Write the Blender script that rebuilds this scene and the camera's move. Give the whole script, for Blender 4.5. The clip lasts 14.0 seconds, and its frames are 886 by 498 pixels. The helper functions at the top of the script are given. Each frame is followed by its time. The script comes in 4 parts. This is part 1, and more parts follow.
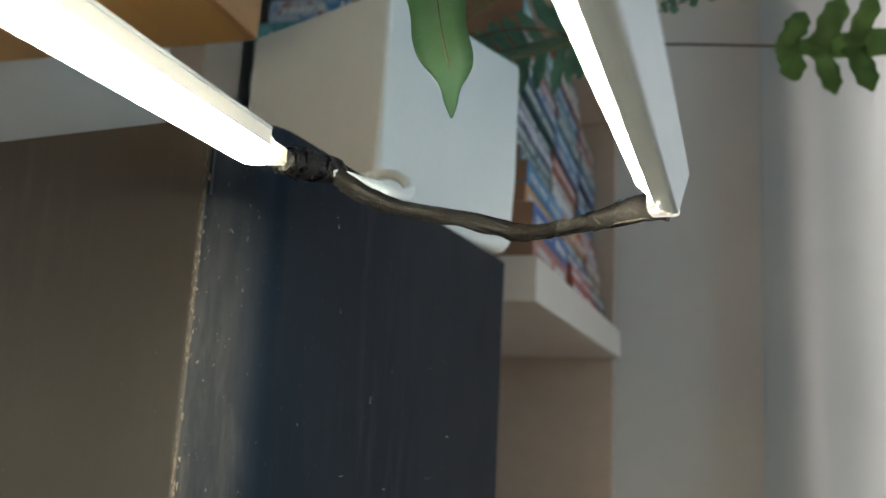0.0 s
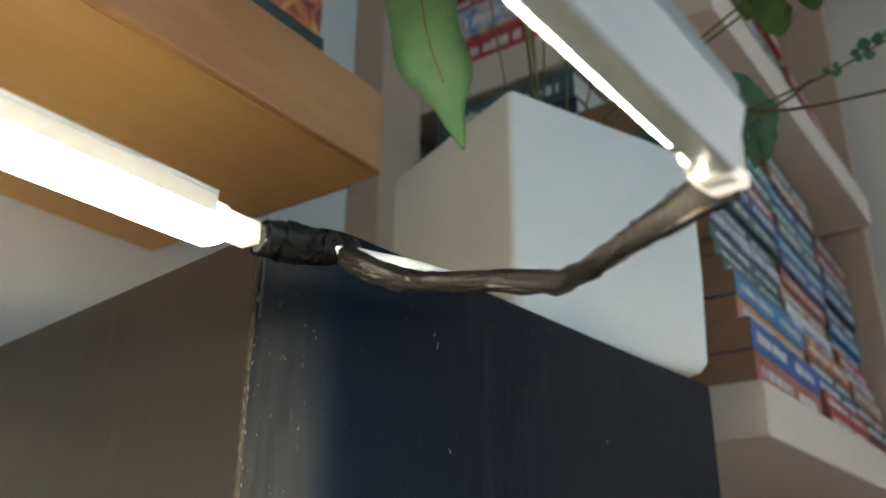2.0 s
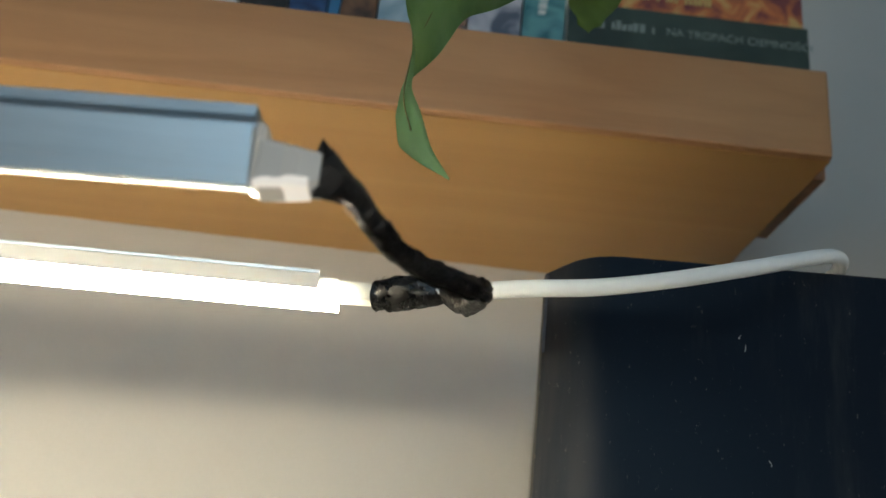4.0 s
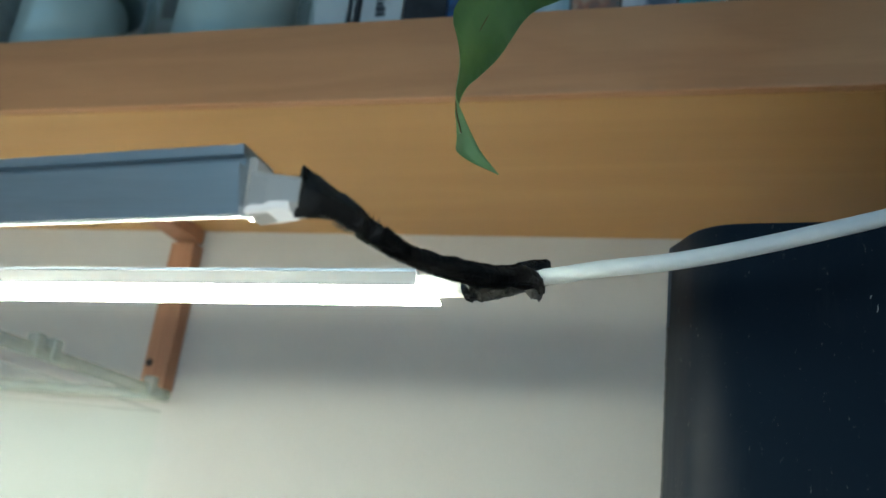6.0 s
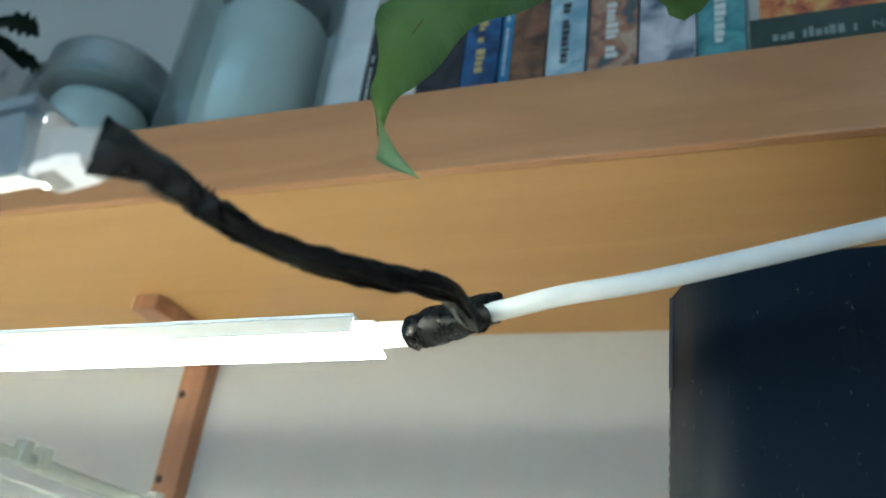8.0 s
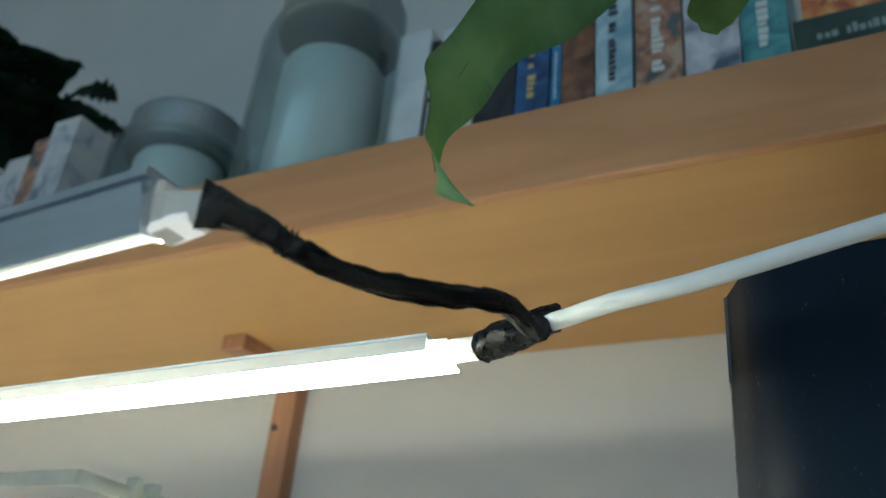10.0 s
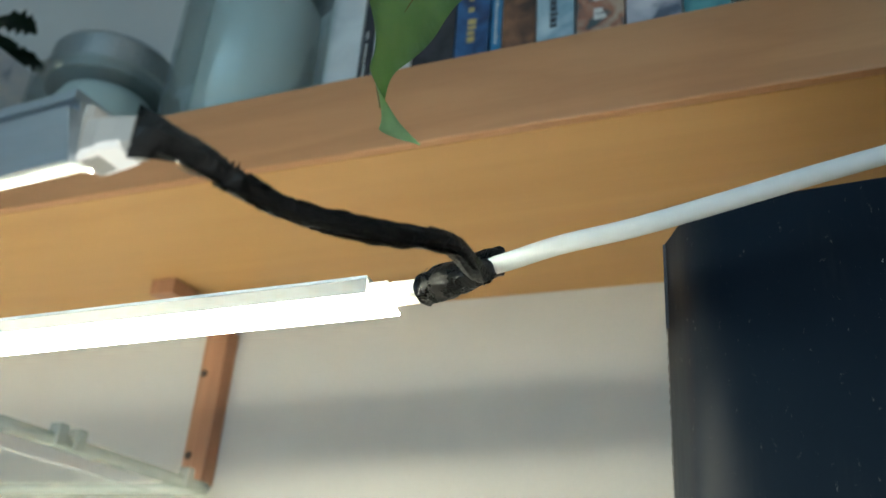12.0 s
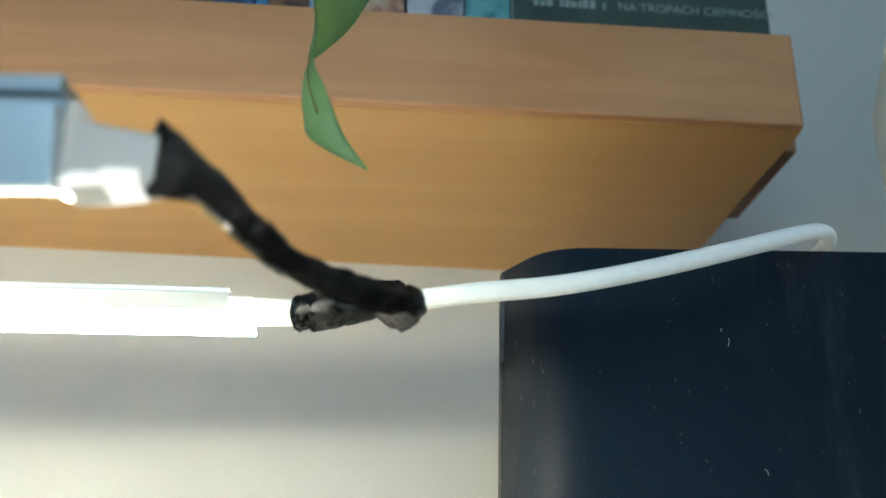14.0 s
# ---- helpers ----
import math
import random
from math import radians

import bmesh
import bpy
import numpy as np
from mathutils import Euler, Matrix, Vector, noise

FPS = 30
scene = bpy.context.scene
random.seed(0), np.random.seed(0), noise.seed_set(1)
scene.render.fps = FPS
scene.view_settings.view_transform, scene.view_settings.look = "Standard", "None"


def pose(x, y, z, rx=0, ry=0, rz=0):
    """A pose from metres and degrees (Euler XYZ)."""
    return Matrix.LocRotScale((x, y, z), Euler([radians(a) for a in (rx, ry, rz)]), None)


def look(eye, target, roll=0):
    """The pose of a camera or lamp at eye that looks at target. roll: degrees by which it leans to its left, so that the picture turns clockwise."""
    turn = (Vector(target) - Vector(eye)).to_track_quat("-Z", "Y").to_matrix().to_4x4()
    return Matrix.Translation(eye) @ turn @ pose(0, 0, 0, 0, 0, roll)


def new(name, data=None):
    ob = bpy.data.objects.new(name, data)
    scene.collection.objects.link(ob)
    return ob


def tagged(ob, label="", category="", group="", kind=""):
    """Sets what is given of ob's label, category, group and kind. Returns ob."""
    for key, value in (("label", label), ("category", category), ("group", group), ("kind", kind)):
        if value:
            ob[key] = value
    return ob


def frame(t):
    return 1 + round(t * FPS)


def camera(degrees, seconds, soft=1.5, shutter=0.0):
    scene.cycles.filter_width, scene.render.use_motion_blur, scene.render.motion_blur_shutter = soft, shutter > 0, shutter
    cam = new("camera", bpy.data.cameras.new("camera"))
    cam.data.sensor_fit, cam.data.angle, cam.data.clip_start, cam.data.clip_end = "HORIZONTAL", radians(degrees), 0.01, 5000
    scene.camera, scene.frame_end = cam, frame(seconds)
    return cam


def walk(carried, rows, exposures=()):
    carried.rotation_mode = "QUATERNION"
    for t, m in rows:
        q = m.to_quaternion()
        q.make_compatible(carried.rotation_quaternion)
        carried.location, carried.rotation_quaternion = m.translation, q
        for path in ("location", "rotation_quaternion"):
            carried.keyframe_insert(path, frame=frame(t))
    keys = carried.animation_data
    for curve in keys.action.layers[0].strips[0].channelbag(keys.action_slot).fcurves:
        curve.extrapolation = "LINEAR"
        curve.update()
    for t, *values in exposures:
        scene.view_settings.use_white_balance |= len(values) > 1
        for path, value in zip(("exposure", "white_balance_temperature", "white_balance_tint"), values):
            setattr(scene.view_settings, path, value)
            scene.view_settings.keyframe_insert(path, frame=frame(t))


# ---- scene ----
import functools

cam = camera(53.88, 14.0)
PATH = [
    (0, (0.2552, -0.4270, 1.1802), (-0.0351, 0.5092, 1.3783), 3.04),
    (0.5, (0.2394, -0.3910, 1.1663), (0.0175, 0.5348, 1.4724), 3.73),
    (0.7, (0.2376, -0.3684, 1.1668), (-0.0258, 0.5369, 1.4998), 1.05),
    (1, (0.2524, -0.3464, 1.1762), (-0.0832, 0.5082, 1.5725), -0.90),
    (1.2, (0.2646, -0.3411, 1.1758), (-0.1169, 0.4888, 1.5828), 0.27),
    (1.5, (0.2700, -0.3358, 1.1716), (-0.1906, 0.4572, 1.5703), 1.00),
    (2, (0.2784, -0.3303, 1.1750), (-0.2569, 0.4226, 1.5580), 0.49),
    (2.3, (0.2849, -0.3232, 1.1709), (-0.3134, 0.3906, 1.5350), 0.99),
    (2.5, (0.2935, -0.3177, 1.1715), (-0.3430, 0.3726, 1.5157), 1.00),
    (3, (0.3054, -0.3156, 1.1758), (-0.3967, 0.3136, 1.5093), -0.22),
    (3.3, (0.3271, -0.3003, 1.1763), (-0.4468, 0.2394, 1.5078), 0.23),
    (3.5, (0.3431, -0.2619, 1.1758), (-0.5308, 0.0691, 1.5316), 3.14),
    (3.6, (0.3540, -0.2393, 1.1745), (-0.5532, -0.0358, 1.5427), 4.44),
    (4, (0.3736, -0.1850, 1.1755), (-0.5533, -0.1829, 1.5508), 6.66),
    (4.2, (0.3782, -0.1752, 1.1761), (-0.5435, -0.2442, 1.5579), 6.72),
    (6.5, (0.3829, -0.1178, 1.1788), (-0.4906, -0.4586, 1.5264), 7.33),
    (7, (0.3621, -0.1033, 1.1716), (-0.4663, -0.5016, 1.5656), 7.77),
    (7.5, (0.3293, -0.1044, 1.1686), (-0.4948, -0.4608, 1.6089), 8.07),
    (8, (0.3269, -0.1118, 1.1717), (-0.4859, -0.4733, 1.6287), 8.03),
    (8.5, (0.3398, -0.1070, 1.1730), (-0.4428, -0.5167, 1.6416), 6.24),
    (8.7, (0.3455, -0.1032, 1.1695), (-0.4199, -0.5346, 1.6471), 5.75),
    (11, (0.3412, -0.1003, 1.1606), (-0.4296, -0.5353, 1.6260), 6.42),
    (11.5, (0.3433, -0.1028, 1.1614), (-0.4488, -0.5147, 1.6118), 5.68),
    (12, (0.3394, -0.1056, 1.1613), (-0.4852, -0.4759, 1.5890), 4.52),
    (12.2, (0.3346, -0.1077, 1.1626), (-0.5127, -0.4377, 1.5787), 3.83),
    (12.5, (0.3304, -0.1107, 1.1632), (-0.5447, -0.3682, 1.5729), 2.48),
    (12.8, (0.3217, -0.1261, 1.1673), (-0.5806, -0.2916, 1.5654), 2.72),
    (13, (0.3248, -0.1411, 1.1744), (-0.5880, -0.2462, 1.5691), 3.21),
    (13.4, (0.3372, -0.1549, 1.1882), (-0.5533, -0.2706, 1.6283), 3.90),
    (13.5, (0.3355, -0.1597, 1.1863), (-0.5575, -0.2748, 1.6214), 4.01),
    (14, (0.3402, -0.1750, 1.1898), (-0.5841, -0.1395, 1.5699), 1.97),
]
EXPOSURES = [(0.0, 0.25, 6500, 9), (0.5, 0.33, 6700, 14), (1.0, 0.25, 6800, 15), (2.0, 0.36, 6800, 14), (3.0, 0.5, 7000, 15), (3.6, 0.1, 7300, 15), (4.2, -0.05, 6500, 10), (6.5, -0.45, 5600, 2), (7.0, -0.64, 5800, 3),
             (7.5, 0.36, 5800, 2), (8.0, 0.32, 5700, 2), (8.5, 0.2, 5800, 2), (11.0, -0.2, 5800, 2), (11.5, 0.11, 5900, 3), (12.0, 0.22, 6100, 4), (12.5, -0.14, 6200, 4), (13.0, -1.15, 5900, 3), (13.4, 0.0, 5700, 2), (14.0, 0.63, 6000, 4)]
cam.data.dof.use_dof, cam.data.dof.focus_distance, cam.data.dof.aperture_fstop = True, 0.25, 17.0
walk(cam, [(t, look(eye, target, roll)) for t, eye, target, roll in PATH], EXPOSURES)

# ---- world and light ----
world = bpy.data.worlds.new("sky")
scene.world = world
world.use_nodes = True
wn, wl = world.node_tree.nodes, world.node_tree.links
sky = wn.new("ShaderNodeTexSky")
sky.sky_type, sky.sun_disc = "NISHITA", False
sky.sun_elevation, sky.sun_rotation = radians(38), radians(150)
wn["Background"].inputs["Strength"].default_value = 0.10
wl.new(sky.outputs["Color"], wn["Background"].inputs["Color"])

DAY = 11.3       # daylight through the east window
NORTH = 14.0      # daylight behind the curtain
GLOW = 116.0      # diffusers of the light bars


def window_lamp(name, m, sx, sy, power, colour):
    data = bpy.data.lights.new(name, "AREA")
    data.shape, data.size, data.size_y, data.energy, data.color = "RECTANGLE", sx, sy, power, colour
    lamp = new(name, data)
    lamp.matrix_world = m
    return lamp


window_lamp("window_daylight", look((2.36, -0.3, 1.55), (0.2, -0.3, 1.4)), 1.5, 1.15, DAY, (0.45, 0.77, 1.0))
window_lamp("curtain_daylight", look((1.09, 0.91, 1.22), (1.09, -1.0, 1.20)), 1.25, 1.38, NORTH, (1.0, 0.98, 0.96))


# ---- materials ----
def material(name):
    m = bpy.data.materials.new(name)
    m.use_nodes = True
    return m, m.node_tree.nodes, m.node_tree.links, m.node_tree.nodes["Principled BSDF"]


def node(nodes, kind, **values):
    n = nodes.new(kind)
    for key, value in values.items():
        n.inputs[key].default_value = value
    return n


def ramp(nodes, stops):
    r = nodes.new("ShaderNodeValToRGB")
    el = r.color_ramp.elements
    while len(el) < len(stops):
        el.new(0.5)
    for e, (p, c) in zip(el, stops):
        e.position, e.color = p, (*c, 1.0)
    return r


def coords(nodes, links, scale=(1, 1, 1)):
    tc = nodes.new("ShaderNodeTexCoord")
    mp = nodes.new("ShaderNodeMapping")
    mp.inputs["Scale"].default_value = scale
    links.new(tc.outputs["Object"], mp.inputs["Vector"])
    return mp.outputs["Vector"]


def surface(name, low, high, scale=40.0, rough=0.5, metal=0.0, bump=0.1, bump_scale=300.0, stretch=(1, 1, 1), spec=0.5,
            rough_var=0.1, fine=0.35):
    """A surface whose colour wanders between two tones at two scales, with fine relief."""
    m, n, l, p = material(name)
    v = coords(n, l, stretch)
    a = node(n, "ShaderNodeTexNoise", Scale=scale, Detail=6.0, Roughness=0.6)
    b = node(n, "ShaderNodeTexNoise", Scale=bump_scale, Detail=3.0)
    l.new(v, a.inputs["Vector"]); l.new(v, b.inputs["Vector"])
    mix = n.new("ShaderNodeMix"); mix.data_type = "FLOAT"; mix.inputs[0].default_value = fine
    l.new(a.outputs["Fac"], mix.inputs[2]); l.new(b.outputs["Fac"], mix.inputs[3])
    r = ramp(n, [(0.32, low), (0.68, high)])
    l.new(mix.outputs[0], r.inputs["Fac"]); l.new(r.outputs["Color"], p.inputs["Base Color"])
    mr = node(n, "ShaderNodeMapRange"); mr.inputs[3].default_value = rough - rough_var; mr.inputs[4].default_value = rough + rough_var
    l.new(a.outputs["Fac"], mr.inputs[0]); l.new(mr.outputs[0], p.inputs["Roughness"])
    p.inputs["Metallic"].default_value = metal
    p.inputs["Specular IOR Level"].default_value = spec
    bp = node(n, "ShaderNodeBump", Strength=bump, Distance=0.0006)
    l.new(b.outputs["Fac"], bp.inputs["Height"]); l.new(bp.outputs["Normal"], p.inputs["Normal"])
    return m


def wood_material(name, dark, light, along=(9, 0.7, 9), rough=0.45):
    """Sawn timber: long flames and fine pores that run along y."""
    m, n, l, p = material(name)
    v = coords(n, l, along)
    flame = node(n, "ShaderNodeTexNoise", Scale=2.2, Detail=4.0, Distortion=1.4)
    pores = node(n, "ShaderNodeTexNoise", Scale=60.0, Detail=4.0)
    big = node(n, "ShaderNodeTexNoise", Scale=0.7, Detail=2.0)
    for t in (flame, pores, big):
        l.new(v, t.inputs["Vector"])
    rings = n.new("ShaderNodeMath"); rings.operation = "MULTIPLY"; rings.inputs[1].default_value = 7.0
    frac = n.new("ShaderNodeMath"); frac.operation = "PINGPONG"; frac.inputs[1].default_value = 1.0
    l.new(flame.outputs["Fac"], rings.inputs[0]); l.new(rings.outputs[0], frac.inputs[0])
    a = n.new("ShaderNodeMix"); a.data_type = "FLOAT"; a.inputs[0].default_value = 0.45
    l.new(frac.outputs[0], a.inputs[2]); l.new(pores.outputs["Fac"], a.inputs[3])
    b = n.new("ShaderNodeMix"); b.data_type = "FLOAT"; b.inputs[0].default_value = 0.4
    l.new(a.outputs[0], b.inputs[2]); l.new(big.outputs["Fac"], b.inputs[3])
    r = ramp(n, [(0.2, dark), (0.75, light)])
    l.new(b.outputs[0], r.inputs["Fac"]); l.new(r.outputs["Color"], p.inputs["Base Color"])
    p.inputs["Roughness"].default_value = rough
    bp = node(n, "ShaderNodeBump", Strength=0.12, Distance=0.0005)
    l.new(pores.outputs["Fac"], bp.inputs["Height"]); l.new(bp.outputs["Normal"], p.inputs["Normal"])
    return m


def scuffed_black(name, base, dust, speck=0.72, rough=0.48, gloss=0.06, streaks=0.6, band=None):
    """Dark painted board with dust specks, rubbed streaks and a faint sheen."""
    m, n, l, p = material(name)
    v = coords(n, l)
    vs = coords(n, l, (1, 1, 0.14))
    cloud = node(n, "ShaderNodeTexNoise", Scale=14.0, Detail=5.0)
    streak = node(n, "ShaderNodeTexNoise", Scale=130.0, Detail=4.0, Roughness=0.7)
    dots = node(n, "ShaderNodeTexNoise", Scale=560.0, Detail=5.0, Roughness=0.75)
    l.new(v, cloud.inputs["Vector"]); l.new(vs, streak.inputs["Vector"]); l.new(coords(n, l, (1, 1, 0.5)), dots.inputs["Vector"])
    d = ramp(n, [(speck, (0, 0, 0)), (speck + 0.06, (1, 1, 1))]); l.new(dots.outputs["Fac"], d.inputs["Fac"])
    s = ramp(n, [(0.5, (0, 0, 0)), (0.85, (0.5, 0.5, 0.5))]); l.new(streak.outputs["Fac"], s.inputs["Fac"])
    c = ramp(n, [(0.4, (0.0, 0.0, 0.0)), (0.75, (streaks,) * 3)]); l.new(cloud.outputs["Fac"], c.inputs["Fac"])
    sc = n.new("ShaderNodeMath"); sc.operation = "MULTIPLY"
    l.new(s.outputs["Color"], sc.inputs[0]); l.new(c.outputs["Color"], sc.inputs[1])
    add = n.new("ShaderNodeMath"); add.operation = "ADD"; add.use_clamp = True
    dm = n.new("ShaderNodeMath"); dm.operation = "MULTIPLY"; dm.inputs[1].default_value = 0.8
    l.new(d.outputs["Color"], dm.inputs[0]); l.new(dm.outputs[0], add.inputs[0]); l.new(sc.outputs[0], add.inputs[1])
    amount = add.outputs[0]
    if band:
        # bar light beside the edge painted in, with rubbed dust in uneven upright streaks
        y0, y1, much = band
        sep = n.new("ShaderNodeSeparateXYZ"); l.new(v, sep.inputs[0])
        wob = n.new("ShaderNodeMath"); wob.operation = "MULTIPLY_ADD"; wob.inputs[1].default_value = 0.022
        l.new(streak.outputs["Fac"], wob.inputs[0]); l.new(sep.outputs["Y"], wob.inputs[2])
        near = node(n, "ShaderNodeMapRange"); near.interpolation_type = "SMOOTHSTEP"
        near.inputs[1].default_value, near.inputs[2].default_value, near.inputs[3].default_value, near.inputs[4].default_value = y0 + 0.011, y1 + 0.011, much, 0.0
        l.new(wob.outputs[0], near.inputs[0])
        patch = node(n, "ShaderNodeMapRange"); patch.inputs[1].default_value, patch.inputs[2].default_value, patch.inputs[3].default_value, patch.inputs[4].default_value = 0.3, 0.7, 0.35, 1.5
        l.new(streak.outputs["Fac"], patch.inputs[0])
        dusty = n.new("ShaderNodeMath"); dusty.operation = "MULTIPLY"
        l.new(near.outputs[0], dusty.inputs[0]); l.new(patch.outputs[0], dusty.inputs[1])
        both = n.new("ShaderNodeMath"); both.operation = "ADD"; both.use_clamp = True
        l.new(amount, both.inputs[0]); l.new(dusty.outputs[0], both.inputs[1])
        amount = both.outputs[0]
    mix = n.new("ShaderNodeMix"); mix.data_type = "RGBA"
    mix.inputs[6].default_value, mix.inputs[7].default_value = (*base, 1), (*dust, 1)
    l.new(amount, mix.inputs[0]); l.new(mix.outputs[2], p.inputs["Base Color"])
    mr = node(n, "ShaderNodeMapRange"); mr.inputs[3].default_value = rough - 0.08; mr.inputs[4].default_value = rough + 0.15
    l.new(cloud.outputs["Fac"], mr.inputs[0]); l.new(mr.outputs[0], p.inputs["Roughness"])
    p.inputs["Specular IOR Level"].default_value = gloss
    bp = node(n, "ShaderNodeBump", Strength=0.25, Distance=0.0005)
    l.new(streak.outputs["Fac"], bp.inputs["Height"]); l.new(bp.outputs["Normal"], p.inputs["Normal"])
    return m


def glow_material(name, colour, strength, base=0.8):
    m, n, l, p = material(name)
    p.inputs["Base Color"].default_value = (base, base, base * 0.96, 1)
    p.inputs["Emission Color"].default_value = (*colour, 1)
    p.inputs["Emission Strength"].default_value = strength
    return m


def leaf_material(name, dark, light, sheen=0.4, face=None):
    m, n, l, p = material(name)
    v = coords(n, l)
    a = node(n, "ShaderNodeTexNoise", Scale=60.0, Detail=5.0)
    b = node(n, "ShaderNodeTexNoise", Scale=700.0, Detail=2.0)
    l.new(v, a.inputs["Vector"]); l.new(v, b.inputs["Vector"])
    r = ramp(n, [(0.3, dark), (0.7, light)])
    l.new(a.outputs["Fac"], r.inputs["Fac"])
    colour = r.outputs["Color"]
    if face:
        # waxy bluish bloom, window blue put into it; light through stays yellowish green
        fr = ramp(n, [(0.3, face[0]), (0.7, face[1])])
        l.new(a.outputs["Fac"], fr.inputs["Fac"])
        l.new(fr.outputs["Color"], p.inputs["Base Color"])
    else:
        l.new(colour, p.inputs["Base Color"])
    p.inputs["Roughness"].default_value = sheen
    bp = node(n, "ShaderNodeBump", Strength=0.2, Distance=0.0003)
    l.new(b.outputs["Fac"], bp.inputs["Height"]); l.new(bp.outputs["Normal"], p.inputs["Normal"])
    t = n.new("ShaderNodeBsdfTranslucent")
    l.new(colour, t.inputs["Color"])
    mx = n.new("ShaderNodeMixShader"); mx.inputs[0].default_value = 0.42 if face else 0.45
    out = n["Material Output"]
    l.new(p.outputs[0], mx.inputs[1]); l.new(t.outputs[0], mx.inputs[2]); l.new(mx.outputs[0], out.inputs["Surface"])
    return m


def fabric_material(name, colour):
    m, n, l, p = material(name)
    v = coords(n, l)
    w = node(n, "ShaderNodeTexNoise", Scale=900.0, Detail=2.0)
    g = node(n, "ShaderNodeTexNoise", Scale=3.0, Detail=4.0)
    l.new(v, w.inputs["Vector"]); l.new(v, g.inputs["Vector"])
    r = ramp(n, [(0.3, tuple(c * 0.9 for c in colour)), (0.7, colour)])
    l.new(g.outputs["Fac"], r.inputs["Fac"]); l.new(r.outputs["Color"], p.inputs["Base Color"])
    p.inputs["Roughness"].default_value = 0.9
    bp = node(n, "ShaderNodeBump", Strength=0.15, Distance=0.0004)
    l.new(w.outputs["Fac"], bp.inputs["Height"]); l.new(bp.outputs["Normal"], p.inputs["Normal"])
    t = n.new("ShaderNodeBsdfTranslucent"); l.new(r.outputs["Color"], t.inputs["Color"])
    mx = n.new("ShaderNodeMixShader"); mx.inputs[0].default_value = 0.55
    l.new(p.outputs[0], mx.inputs[1]); l.new(t.outputs[0], mx.inputs[2]); l.new(mx.outputs[0], n["Material Output"].inputs["Surface"])
    return m


def glass_material(name, tint=(0.93, 0.97, 0.96), rough=0.03, ior=1.45):
    m, n, l, p = material(name)
    p.inputs["Base Color"].default_value = (*tint, 1)
    p.inputs["Transmission Weight"].default_value = 1.0
    p.inputs["Roughness"].default_value = rough
    p.inputs["IOR"].default_value = ior
    return m


def thin_glass_material(name, tint=(0.86, 0.91, 0.91)):
    """Thin clear glass: light goes straight through, with a mirror sheen on top."""
    m, n, l, p = material(name)
    clear = n.new("ShaderNodeBsdfTransparent"); clear.inputs["Color"].default_value = (*tint, 1)
    gloss = node(n, "ShaderNodeBsdfGlossy", Roughness=0.06)
    fres = node(n, "ShaderNodeLayerWeight", Blend=0.12)
    mx = n.new("ShaderNodeMixShader")
    l.new(fres.outputs["Facing"], mx.inputs[0]); l.new(clear.outputs[0], mx.inputs[1]); l.new(gloss.outputs[0], mx.inputs[2])
    l.new(mx.outputs[0], n["Material Output"].inputs["Surface"])
    return m


def tape_material(name, low, high, rough, relief):
    """Stretched vinyl film: long creases, fine wrinkles and a dusty bloom."""
    m, n, l, p = material(name)
    v = coords(n, l)
    crease = node(n, "ShaderNodeTexNoise", Scale=110.0, Detail=1.0, Distortion=2.2)
    fine = node(n, "ShaderNodeTexNoise", Scale=900.0, Detail=3.0)
    dust = node(n, "ShaderNodeTexNoise", Scale=150.0, Detail=5.0, Roughness=0.7)
    for t in (crease, fine, dust):
        l.new(v, t.inputs["Vector"])
    fold = n.new("ShaderNodeMath"); fold.operation = "PINGPONG"; fold.inputs[1].default_value = 0.11
    l.new(crease.outputs["Fac"], fold.inputs[0])
    r = ramp(n, [(0.38, low), (0.66, high)])
    l.new(dust.outputs["Fac"], r.inputs["Fac"]); l.new(r.outputs["Color"], p.inputs["Base Color"])
    mr = node(n, "ShaderNodeMapRange"); mr.inputs[1].default_value, mr.inputs[2].default_value, mr.inputs[3].default_value, mr.inputs[4].default_value = 0.35, 0.7, rough - 0.1, rough + 0.15
    l.new(dust.outputs["Fac"], mr.inputs[0]); l.new(mr.outputs[0], p.inputs["Roughness"])
    b1 = node(n, "ShaderNodeBump", Strength=relief, Distance=0.0025)
    l.new(fold.outputs[0], b1.inputs["Height"])
    b2 = node(n, "ShaderNodeBump", Strength=0.12, Distance=0.0003)
    l.new(fine.outputs["Fac"], b2.inputs["Height"]); l.new(b1.outputs["Normal"], b2.inputs["Normal"])
    l.new(b2.outputs["Normal"], p.inputs["Normal"])
    return m


def milky_material(name, colour, solid_share=0.42):
    """Cloudy translucent plastic."""
    m, n, l, p = material(name)
    a = node(n, "ShaderNodeTexNoise", Scale=90.0, Detail=3.0)
    l.new(coords(n, l), a.inputs["Vector"])
    r = ramp(n, [(0.3, tuple(c * 0.9 for c in colour)), (0.7, colour)])
    l.new(a.outputs["Fac"], r.inputs["Fac"]); l.new(r.outputs["Color"], p.inputs["Base Color"])
    p.inputs["Roughness"].default_value = 0.25
    clear = n.new("ShaderNodeBsdfTransparent"); clear.inputs["Color"].default_value = (0.95, 0.97, 0.95, 1)
    mx = n.new("ShaderNodeMixShader"); mx.inputs[0].default_value = solid_share
    l.new(clear.outputs[0], mx.inputs[1]); l.new(p.outputs[0], mx.inputs[2]); l.new(mx.outputs[0], n["Material Output"].inputs["Surface"])
    return m


